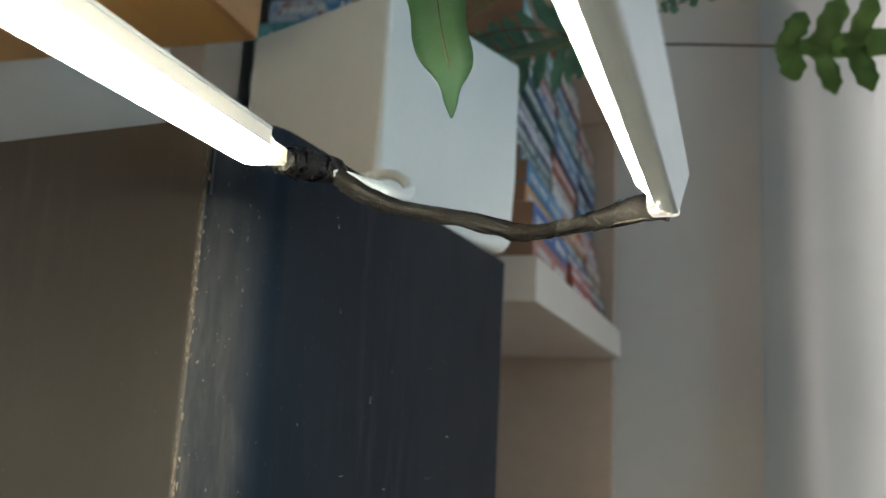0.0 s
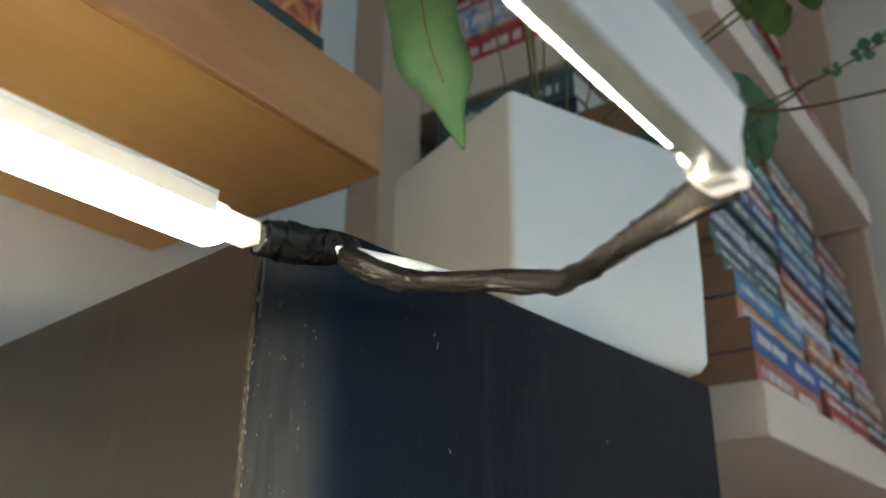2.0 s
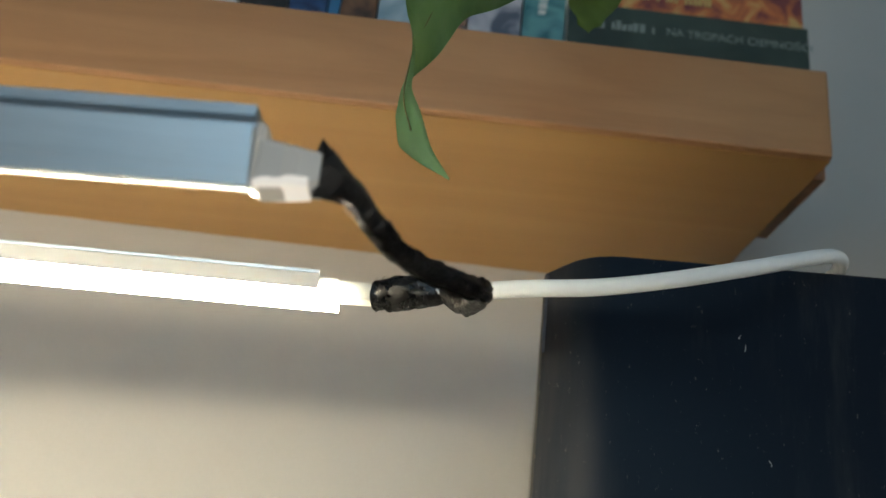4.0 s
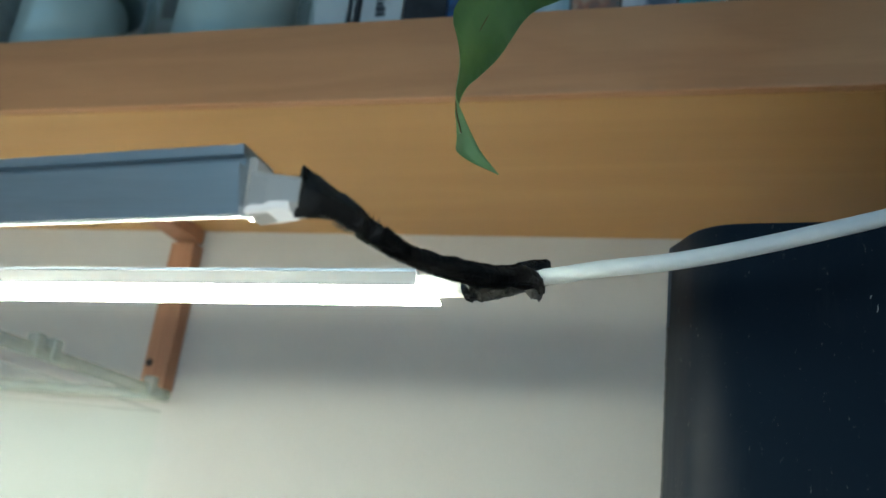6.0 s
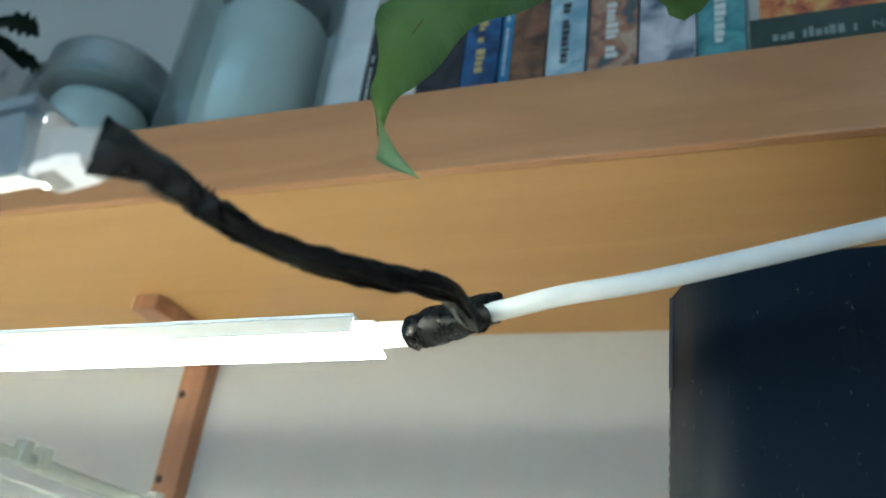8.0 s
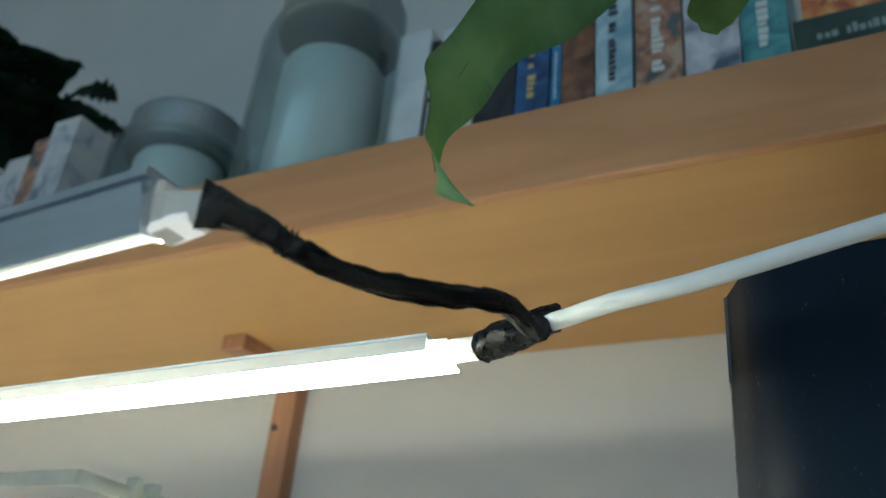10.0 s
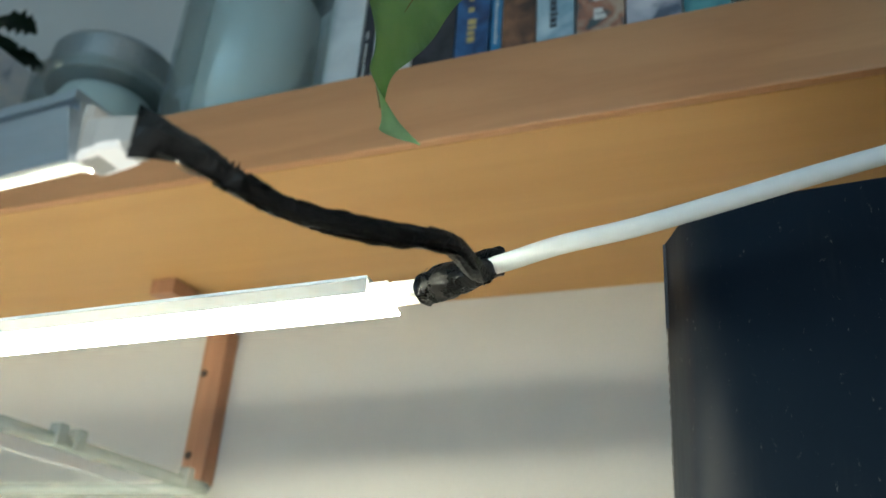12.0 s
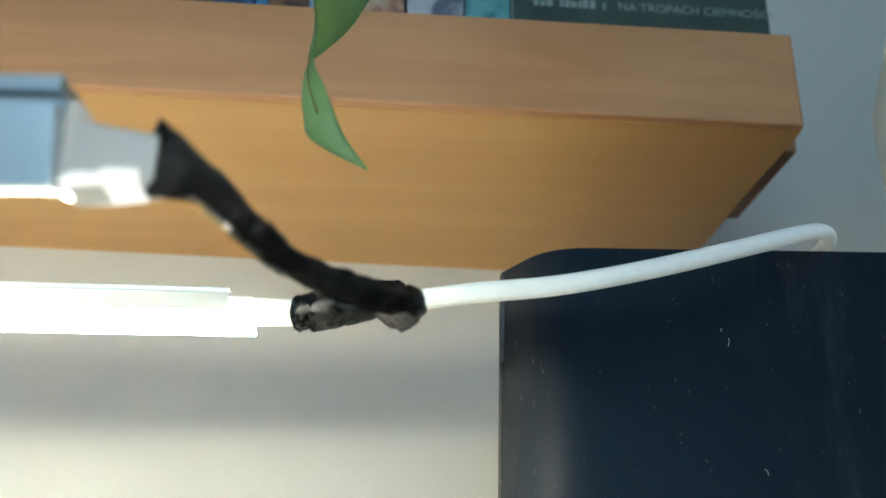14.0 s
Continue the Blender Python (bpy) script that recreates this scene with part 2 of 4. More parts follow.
def cover_material(name, tones, scale=60.0, rough=0.35):
    """Printed paper: patches of a few inks, with a laminated sheen."""
    m, n, l, p = material(name)
    v = coords(n, l)
    a = node(n, "ShaderNodeTexNoise", Scale=scale, Detail=4.0, Distortion=0.8)
    l.new(v, a.inputs["Vector"])
    k = len(tones)
    r = ramp(n, [(0.36 + 0.28 * i / max(1, k - 1), c) for i, c in enumerate(tones)])
    l.new(a.outputs["Fac"], r.inputs["Fac"]); l.new(r.outputs["Color"], p.inputs["Base Color"])
    p.inputs["Roughness"].default_value = rough
    return m


# One wood twice: lamp gold put into the board, daylight tone into the edge.
WOOD = wood_material("lamplit_oiled_wood", (0.46, 0.255, 0.085), (0.53, 0.305, 0.112), along=(6, 0.5, 6))
WOOD_EDGE_DAYLIT = wood_material("daylit_reddish_wood", (0.38, 0.186, 0.082), (0.465, 0.242, 0.112), along=(9, 0.9, 9))
PALE = surface("pale_bounce_laminate", (0.70, 0.67, 0.62), (0.78, 0.75, 0.70), 20, 0.5, bump=0.05)
STRIP_WOOD = wood_material("reddish_strip_wood", (0.31, 0.145, 0.075), (0.44, 0.225, 0.125), along=(20, 20, 2))
# Wall paint again, with the bars' warm bounce light tinted into it.
WALL_WARM_LIT = surface("warm_lit_wall_paint", (0.66, 0.595, 0.55), (0.72, 0.655, 0.61), 6.0, 0.85, bump=0.35, bump_scale=500, spec=0.2)
WALL = surface("wall_paint", (0.535, 0.52, 0.50), (0.595, 0.58, 0.555), 6.0, 0.85, bump=0.35, bump_scale=500, spec=0.2)
CEIL = surface("ceiling_paint", (0.74, 0.74, 0.73), (0.8, 0.8, 0.79), 5.0, 0.9, bump=0.1, spec=0.2)
FLOOR = wood_material("floor_wood", (0.16, 0.09, 0.05), (0.30, 0.18, 0.10))
# One black paint: window blue tinted into the front, warm reflection into the side.
BLACK = scuffed_black("scuffed_blue_lit_black", (0.0028, 0.0070, 0.0148), (0.13, 0.125, 0.115), speck=0.645, rough=0.46, gloss=0.085, band=(-0.142, -0.124, 0.11))
BLACK_SIDE = scuffed_black("dusty_warm_lit_black", (0.0135, 0.0115, 0.0098), (0.10, 0.088, 0.074), speck=0.66, rough=0.42, gloss=0.62, streaks=0.6)
WORN = surface("worn_edge", (0.05, 0.042, 0.035), (0.16, 0.135, 0.105), 500, 0.7, bump=0.5)
ALU = surface("brushed_aluminium", (0.48, 0.53, 0.57), (0.56, 0.61, 0.65), 90, 0.40, 0.8, 0.05, 600, (6, 0.2, 6), rough_var=0.05)
GLOW_MAT = glow_material("lit_diffuser", (1.0, 0.915, 0.69), GLOW)
# Faint emission of the cover stands for light on and through it.
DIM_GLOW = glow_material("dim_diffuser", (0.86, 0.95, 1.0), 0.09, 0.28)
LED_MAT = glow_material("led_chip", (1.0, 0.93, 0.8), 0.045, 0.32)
# Connector plastic and its plate are no lamps; emission paints their brightness.
END_GLOW = glow_material("painted_connector_glow", (1.0, 0.92, 0.76), 0.12, 0.42)
PLATE_GLOW = glow_material("glow_plate", (1.0, 0.95, 0.86), 0.6, 0.4)
PVC = surface("white_cable_sheath", (0.72, 0.75, 0.76), (0.80, 0.82, 0.82), 60, 0.35, bump=0.04)
PLASTIC_W = surface("white_plastic", (0.74, 0.75, 0.74), (0.80, 0.80, 0.79), 9, 0.32, bump=0.03, rough_var=0.05)
CREAM = surface("cream_plastic", (0.62, 0.61, 0.56), (0.71, 0.70, 0.65), 200, 0.4, bump=0.1)
TAPE = tape_material("black_vinyl_tape", (0.0045, 0.0048, 0.0058), (0.010, 0.0098, 0.010), 0.27, 0.5)
TAPE_DUSTY = tape_material("dusty_vinyl_tape", (0.0065, 0.0062, 0.0064), (0.020, 0.0178, 0.0155), 0.42, 0.6)
RED_WIRE = surface("red_wire", (0.45, 0.02, 0.02), (0.55, 0.03, 0.03), 100, 0.4)
BEIGE = surface("beige_laminate", (0.60, 0.50, 0.43), (0.67, 0.57, 0.50), 30, 0.55, bump=0.05)
TAN_BOARD = surface("tan_laminate", (0.47, 0.33, 0.245), (0.53, 0.385, 0.29), 30, 0.55, bump=0.05)
SOIL = surface("potting_soil", (0.02, 0.014, 0.01), (0.07, 0.05, 0.035), 300, 0.95, bump=1.0, bump_scale=500)
LEAF = leaf_material("strap_leaf", (0.16, 0.26, 0.03), (0.27, 0.39, 0.06))
LEAF_LONG = leaf_material("long_strap_leaf", (0.20, 0.36, 0.07), (0.29, 0.46, 0.11), sheen=0.5, face=((0.115, 0.252, 0.160), (0.17, 0.325, 0.22)))
LEAF_DEEP = leaf_material("fern_leaf", (0.12, 0.22, 0.06), (0.20, 0.33, 0.10))
LEAF_BLUE = leaf_material("bluish_fern_leaf", (0.11, 0.26, 0.18), (0.20, 0.38, 0.28))
LEAF_BLUE_PALE = leaf_material("glaucous_leaf", (0.085, 0.20, 0.135), (0.15, 0.30, 0.21))
LEAF_DARK = leaf_material("dark_leaf", (0.012, 0.03, 0.015), (0.03, 0.06, 0.03))
LEAF_DRY = leaf_material("withered_leaf", (0.22, 0.16, 0.08), (0.40, 0.30, 0.16), 0.8)
STEM = surface("leaf_stalk", (0.10, 0.09, 0.03), (0.20, 0.18, 0.06), 120, 0.5)
STEM_BROWN = surface("brown_stalk", (0.07, 0.04, 0.02), (0.12, 0.07, 0.035), 120, 0.5)
CURTAIN = fabric_material("white_curtain_cloth", (0.70, 0.69, 0.67))
ROD = surface("bronze_rod", (0.09, 0.06, 0.045), (0.15, 0.10, 0.075), 60, 0.4, 0.5)
GLASS = glass_material("window_glass")
JAR_GLASS = thin_glass_material("jar_glass")
INK_DIM = surface("faded_print", (0.20, 0.25, 0.24), (0.26, 0.31, 0.30), 300, 0.5)
# Pale tone standing for light on the tape's lower edge.
LIT_FRINGE = surface("lit_fringe_tone", (0.20, 0.19, 0.165), (0.32, 0.31, 0.27), 300, 0.25)
LID = surface("grey_metal_lid", (0.32, 0.35, 0.36), (0.42, 0.45, 0.46), 40, 0.4, 0.8)
PLASTIC_CLEAR = glass_material("clear_plastic", (0.97, 0.99, 0.98), 0.12, 1.10)
RIM = milky_material("milky_rim", (0.66, 0.70, 0.66))
PAGES = surface("page_edges", (0.26, 0.125, 0.065), (0.34, 0.18, 0.10), 700, 0.85, bump=0.6, bump_scale=1200, stretch=(1, 1, 8))
PAGES_W = surface("pale_page_edges", (0.6, 0.57, 0.5), (0.72, 0.69, 0.6), 700, 0.85, bump=0.6, bump_scale=1200)
INK_W = surface("pale_print", (0.62, 0.62, 0.6), (0.7, 0.7, 0.68), 300, 0.5)
INK_K = surface("dark_print", (0.02, 0.02, 0.025), (0.04, 0.04, 0.05), 300, 0.5)
INK_G = surface("golden_print", (0.5, 0.36, 0.12), (0.6, 0.45, 0.16), 300, 0.5)
SCREW = surface("dark_screw", (0.06, 0.05, 0.045), (0.12, 0.10, 0.09), 300, 0.4, 0.8)


# ---- mesh helpers ----
def mesh_of(bm, name, mat, smooth=False):
    me = bpy.data.meshes.new(name)
    bmesh.ops.recalc_face_normals(bm, faces=bm.faces)
    bm.to_mesh(me)
    bm.free()
    me.materials.append(mat)
    if smooth:
        me.polygons.foreach_set("use_smooth", [True] * len(me.polygons))
    return me


def part(name, bm, mat, parent=None, label="", smooth=False):
    ob = new(name, mesh_of(bm, name, mat, smooth))
    if parent is not None:
        ob.parent = parent
        ob.matrix_parent_inverse = parent.matrix_world.inverted()
    if label:
        tagged(ob, label)
    return ob


def thing(name, place, label, category, group="", kind=""):
    e = new(name)
    e.empty_display_size = 0.02
    e.location = place
    e.matrix_world = Matrix.Translation(place)
    return tagged(e, label, category, group, kind)


def box(lo, hi, bevel=0.0, segments=2, bm=None):
    bm = bm or bmesh.new()
    c = [(a + b) / 2 for a, b in zip(lo, hi)]
    s = [abs(b - a) for a, b in zip(lo, hi)]
    r = bmesh.ops.create_cube(bm, size=1.0, matrix=Matrix.Translation(c) @ Matrix.Diagonal((*s, 1)))
    if bevel:
        vs = set(r["verts"])
        es = [e for e in bm.edges if e.verts[0] in vs and e.verts[1] in vs]
        bmesh.ops.bevel(bm, geom=es, offset=bevel, segments=segments, profile=0.6, affect="EDGES")
    return bm


def prism(points, z0, z1, bevel=0.0, segments=2):
    """An upright prism over a plan outline."""
    bm = bmesh.new()
    low = [bm.verts.new((x, y, z0)) for x, y in points]
    top = [bm.verts.new((x, y, z1)) for x, y in points]
    bm.faces.new(low[::-1]); bm.faces.new(top)
    for i in range(len(points)):
        j = (i + 1) % len(points)
        bm.faces.new((low[i], low[j], top[j], top[i]))
    if bevel:
        bmesh.ops.bevel(bm, geom=list(bm.edges), offset=bevel, segments=segments, profile=0.6, affect="EDGES")
    return bm


def extrude_section(section, start, end, up=(0, 0, 1)):
    """A closed section, given across (to the right of the run) and up, drawn from start to end."""
    a, b = Vector(start), Vector(end)
    d = (b - a).normalized()
    right = d.cross(Vector(up)).normalized()
    upv = right.cross(d)
    bm = bmesh.new()
    p = [bm.verts.new(a + right * x + upv * z) for x, z in section]
    q = [bm.verts.new(b + right * x + upv * z) for x, z in section]
    for i in range(len(section)):
        j = (i + 1) % len(section)
        bm.faces.new((p[i], p[j], q[j], q[i]))
    bm.faces.new(p[::-1]); bm.faces.new(q)
    return bm


def smooth_path(points, steps=12):
    """A Catmull-Rom curve through the points."""
    pts = [Vector(p) for p in points]
    pts = [pts[0] * 2 - pts[1]] + pts + [pts[-1] * 2 - pts[-2]]
    out = []
    for i in range(1, len(pts) - 2):
        p0, p1, p2, p3 = pts[i - 1:i + 3]
        for k in range(steps):
            t = k / steps
            out.append(0.5 * ((2 * p1) + (p2 - p0) * t + (2 * p0 - 5 * p1 + 4 * p2 - p3) * t * t + (3 * p1 - p0 - 3 * p2 + p3) * t ** 3))
    out.append(pts[-2].copy())
    return out


def sweep(points, radius, sides=16, steps=12, flat=None, shape=None, up=(0, 0, 1)):
    """A tube along a smooth path. radius(s) gives the half height, flat(s) the half thickness; shape(s, angle) scales the ring."""
    path = smooth_path(points, steps)
    bm = bmesh.new()
    rings = []
    n = len(path)
    for i, p in enumerate(path):
        s = i / (n - 1)
        d = (path[min(i + 1, n - 1)] - path[max(i - 1, 0)]).normalized()
        side = d.cross(Vector(up))
        side = side.normalized() if side.length > 1e-6 else Vector((1, 0, 0))
        upv = side.cross(d)
        r = radius(s) if callable(radius) else radius
        f = flat(s) if flat else r
        ring = []
        for k in range(sides):
            a = 2 * math.pi * k / sides
            m = shape(s, a) if shape else 1.0
            ring.append(bm.verts.new(p + (side * math.cos(a) * f + upv * math.sin(a) * r) * m))
        rings.append(ring)
    for a, b in zip(rings, rings[1:]):
        for k in range(sides):
            bm.faces.new((a[k], a[(k + 1) % sides], b[(k + 1) % sides], b[k]))
    bm.faces.new(rings[0][::-1]); bm.faces.new(rings[-1])
    return bm


def lathe(profile, place, sides=40):
    """A body of revolution round an upright axis; profile of (radius, height)."""
    bm = bmesh.new()
    rings = []
    for r, z in profile:
        rings.append([bm.verts.new((place[0] + r * math.cos(2 * math.pi * k / sides), place[1] + r * math.sin(2 * math.pi * k / sides), place[2] + z)) for k in range(sides)])
    for a, b in zip(rings, rings[1:]):
        for k in range(sides):
            bm.faces.new((a[k], a[(k + 1) % sides], b[(k + 1) % sides], b[k]))
    bm.faces.new(rings[0][::-1]); bm.faces.new(rings[-1])
    return bm


def blade(points, widths, normals, wave=0.0, steps=8, fold=0.15, bm=None, ripple=9.0, phase=0.0):
    """A leaf blade with a midrib fold and thickness: widths and facing directions are given along the rib."""
    path = smooth_path(points, steps)
    bm = bm or bmesh.new()
    n = len(path)
    rows = []
    k = len(widths) - 1
    for i, p in enumerate(path):
        s = i / (n - 1)
        j = min(int(s * k), k - 1); u = s * k - j
        w = widths[j] * (1 - u) + widths[j + 1] * u
        q = len(normals) - 1
        jn = min(int(s * q), q - 1); un = s * q - jn
        nor = (Vector(normals[jn]) * (1 - un) + Vector(normals[jn + 1]) * un).normalized()
        d = (path[min(i + 1, n - 1)] - path[max(i - 1, 0)]).normalized()
        side = d.cross(nor).normalized()
        nor = side.cross(d)
        row = []
        for c in (-1.0, -0.5, 0.0, 0.5, 1.0):
            edge = 1.0 + (wave * math.sin(ripple * 6.283 * s + phase + (1.3 if c > 0 else 0)) if abs(c) > 0.4 else 0)
            lift = fold * w * abs(c) + (w * wave * 1.6 * math.sin(ripple * 5.1 * s + 2 * c + phase) * abs(c))
            row.append(bm.verts.new(p + side * (c * w * edge) + nor * lift))
        rows.append(row)
    for a, b in zip(rows, rows[1:]):
        for c in range(4):
            bm.faces.new((a[c], a[c + 1], b[c + 1], b[c]))
    return bm


def solid(bm, t=0.0004):
    r = bmesh.ops.solidify(bm, geom=list(bm.faces), thickness=t)
    return bm


# ---- the room ----
WX, NY, SY, EX, TOP = -0.204, 0.84, -1.62, 2.4, 2.5


def wall_with_opening(name, axis, face, back, a0, a1, opening):
    """A wall across x or y with one rectangular opening (a from, a to, z from, z to)."""
    bm = bmesh.new()
    o0, o1, z0, z1 = opening
    for lo, hi, b, t in ((a0, o0, 0, TOP), (o1, a1, 0, TOP), (o0, o1, 0, z0), (o0, o1, z1, TOP)):
        if axis == "x":
            box((face, lo, b), (back, hi, t), bm=bm)
        else:
            box((lo, face, b), (hi, back, t), bm=bm)
    return tagged(part(name, bm, WALL_WARM_LIT), "plain painted wall with a window opening", "wall", kind="structure")


tagged(part("wall_west", box((WX - 0.12, SY - 0.12, 0), (WX, NY + 0.12, TOP)), WALL), "off-white painted wall behind the shelf", "wall", kind="structure")
tagged(part("wall_south", box((WX, SY - 0.12, 0), (EX + 0.12, SY, TOP)), WALL), "off-white painted wall", "wall", kind="structure")
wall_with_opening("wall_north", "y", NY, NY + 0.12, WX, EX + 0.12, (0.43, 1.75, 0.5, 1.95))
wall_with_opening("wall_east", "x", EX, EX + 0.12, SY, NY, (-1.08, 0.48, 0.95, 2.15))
tagged(part("floor", box((WX, SY, -0.08), (EX, NY, 0.0)), FLOOR), "brown wooden floor", "floor", kind="structure")
tagged(part("ceiling", box((WX - 0.12, SY - 0.12, TOP), (EX + 0.12, NY + 0.12, TOP + 0.1)), CEIL), "white painted ceiling", "ceiling", kind="structure")


def window(name, axis, at, a0, a1, z0, z1):
    w = thing(name, (at, a0, z0) if axis == "x" else (a0, at, z0), "white framed window with two clear panes", "window", kind="structure")

    def bar(nm, lo, hi, zl, zh, mat, d=0.025):
        bm = box((at - d, lo, zl), (at + d, hi, zh), 0.003) if axis == "x" else box((lo, at - d, zl), (hi, at + d, zh), 0.003)
        ob = part(nm, bm, mat, w)
        return ob
    mid = (a0 + a1) / 2
    for lo, hi, zl, zh in ((a0, a1, z0, z0 + 0.05), (a0, a1, z1 - 0.05, z1), (a0, a0 + 0.05, z0 + 0.05, z1 - 0.05), (a1 - 0.05, a1, z0 + 0.05, z1 - 0.05), (mid - 0.03, mid + 0.03, z0 + 0.05, z1 - 0.05)):
        bar("window_frame", lo, hi, zl, zh, PLASTIC_W)
    for lo, hi in ((a0 + 0.05, mid - 0.03), (mid + 0.03, a1 - 0.05)):
        pane = bar("pane", lo, hi, z0 + 0.05, z1 - 0.05, GLASS, 0.003)
        pane.visible_shadow = False


window("window_1", "x", EX + 0.07, -1.08, 0.48, 0.95, 2.15)
window("window_2", "y", NY + 0.08, 0.43, 1.75, 0.5, 1.95)

# ---- the wooden wall shelf and its brackets ----
shelf = thing("wall_shelf", (WX, -0.7, 1.40), "thick oiled wooden wall shelf holding books and jars", "shelf")
part("board", prism([(-0.0061, 0.0035), (WX, 0.0035), (WX, SY), (-0.0061, SY)], 1.40, 1.45, 0.0006), WOOD, shelf)
# Strip added to the single board; its colour carries the daylight look.
part("front_edge", prism([(0.0, 0.0022), (-0.006, 0.0036), (-0.006, SY), (0.0, SY)], 1.3999, 1.4501, 0.0014), WOOD_EDGE_DAYLIT, shelf, "rounded front edge with daylight tone in its colour")


def shelf_bracket(y0, y1, leg):
    b = thing("shelf_bracket", (WX, (y0 + y1) / 2, 1.39), "reddish wooden bracket screwed under the shelf", "bracket", "brackets under the shelf")
    part("arm", box((WX + 0.002, y0, 1.388), (-0.118, y1, 1.3998), 0.001), STRIP_WOOD, b)
    if leg:
        part("upright", box((WX, y0, leg), (WX + 0.014, y1, 1.3855), 0.001), STRIP_WOOD, b)
        for z in (1.3507, 1.2871):
            bm = bmesh.new()
            bmesh.ops.create_cone(bm, cap_ends=True, segments=16, radius1=0.0032, radius2=0.0022, depth=0.0016, matrix=Matrix.Translation((WX + 0.0146, (y0 + y1) / 2 - 0.006, z)) @ Matrix.Rotation(radians(90), 4, "Y"))
            part("screw", bm, SCREW, b)
    return b


shelf_bracket(-0.5425, -0.5215, 1.2668)
block = thing("end_block", (-0.07, 0.008, 1.4055), "small reddish wooden block fixed to the end of the shelf", "wooden block")
part("block", box((-0.116, 0.0038, 1.4055), (-0.034, 0.0145, 1.4200), 0.001), STRIP_WOOD, block)

# ---- the desk that carries the black box and the clear container ----
# Unseen, added as support; its pale top bounces bar light onto the shelf.
desk = thing("desk", (0.1, -0.4, 0), "plain unseen desk, pale to bounce light up", "desk")
part("desktop", box((WX + 0.002, -1.5, 0.715), (0.42, 0.22, 0.75), 0.003), PALE, desk)
for x in (WX + 0.04, 0.36):
    for y in (-1.44, 0.16):
        part("leg", box((x, y - 0.025, 0), (x + 0.05, y + 0.025, 0.7145), 0.003), PALE, desk)

# ---- the black box ----
BOXTOP = 1.2935
def bend(a, c, b, k=8):
    """Points of a soft bend from a to b round the corner c."""
    out = []
    for i in range(k + 1):
        t = i / k
        out.append(tuple(a[q] * (1 - t) ** 2 + c[q] * 2 * t * (1 - t) + b[q] * t * t for q in (0, 1)))
    return out


outline = [(-0.191, -0.112), (0.0705, -0.1456)] + bend((0.0835, -0.1390), (0.0945, -0.1335), (0.0957, -0.1200)) + [(0.1206, 0.1537), (-0.155, 0.190)]
cabinet = thing("black_cabinet", (-0.03, 0.03, 0.75), "scuffed black wooden loudspeaker cabinet beside the wall", "loudspeaker")
bm = prism(outline, 0.7505, BOXTOP)
bmesh.ops.recalc_face_normals(bm, faces=bm.faces)
bmesh.ops.bevel(bm, geom=[e for e in bm.edges if e.calc_face_angle() > 0.35], offset=0.0016, segments=3, profile=0.6, affect="EDGES")
body = part("body", bm, BLACK, cabinet, "", True)
body.data.set_sharp_from_angle(angle=radians(32))
# The -y side takes the copy with warm reflected light in its colour.
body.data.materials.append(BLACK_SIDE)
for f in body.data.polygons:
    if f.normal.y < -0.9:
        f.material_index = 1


def worn_edge(x, y, z0, z1, seed):
    """Chipped paint along an upright edge: many small uneven flecks of bare board."""
    rnd = random.Random(seed)
    bm = bmesh.new()
    for i in range(900):
        z = z0 + (z1 - z0) * rnd.random() ** 0.8
        if noise.noise(Vector((seed, z * 40, 0))) < rnd.uniform(-0.5, 0.35):
            continue
        h, w = rnd.uniform(0.0003, 0.0018), rnd.uniform(0.00012, 0.0005)
        u = rnd.gauss(0.0, 0.0007) if rnd.random() < 0.88 else rnd.uniform(0, 0.005)
        if abs(u) > 0.002:
            h, w = h * 0.3, w * 0.35
        d = Vector((1, 0.5, 0)) if u > 0 else Vector((1, -0.13, 0))
        c = Vector((x, y, z)) + d * u + Vector((0.0001, -0.00025, 0))
        q = [c + d * (w * rnd.uniform(-1, -0.3)) + Vector((0, 0, -h * rnd.random())), c + d * (w * rnd.uniform(0.3, 1)) + Vector((0, 0, -h)), c + d * (w * rnd.uniform(0.3, 1)) + Vector((0, 0, h)), c + d * (w * rnd.uniform(-1, -0.3)) + Vector((0, 0, h * rnd.random()))]
        bm.faces.new([bm.verts.new(p) for p in q])
    return bm


tagged(part("chipped_paint", worn_edge(0.0709, -0.1453, 0.80, 1.286, 3), WORN, cabinet, "chipped bare edge"), kind="stuff")
# a seam beside the edge, near the top
part("seam", box((0.0735, -0.1453, 1.262), (0.0739, -0.1443, 1.2915)), INK_K, cabinet, "thin dark seam")
# lint caught on the front
rnd = random.Random(21)
for k in range(16):
    q = rnd.uniform(0.06, 0.7)
    c = Vector((0.0957, -0.12, 0)).lerp(Vector((0.1206, 0.1537, 0)), q) + Vector((0.0004, 0, rnd.uniform(1.12, 1.275)))
    a, ln, curl = rnd.uniform(0, 3.14), rnd.uniform(0.0004, 0.0018), rnd.uniform(-0.5, 0.5)
    run = Vector((0.09 * math.cos(a), math.cos(a), math.sin(a)))
    across = Vector((-0.09 * math.sin(a), -math.sin(a), math.cos(a)))
    part("lint", sweep([c - run * ln, c + across * ln * curl, c + run * ln], 0.00006, 5, 4), INK_W, cabinet, "pale lint fibre")


# ---- light bars ----
def light_bar(end, run, length, section, glow, strips, label):
    e, d = Vector(end), Vector(run).normalized()
    bar = thing("led_light_bar", end, label, "light bar", "pair of light bars")
    part("aluminium_profile", extrude_section(section, e, e + d * length), ALU, bar)
    for nm, sec, mat, a in strips:
        part(nm, extrude_section(sec, e - d * a, e + d * length), mat, bar)
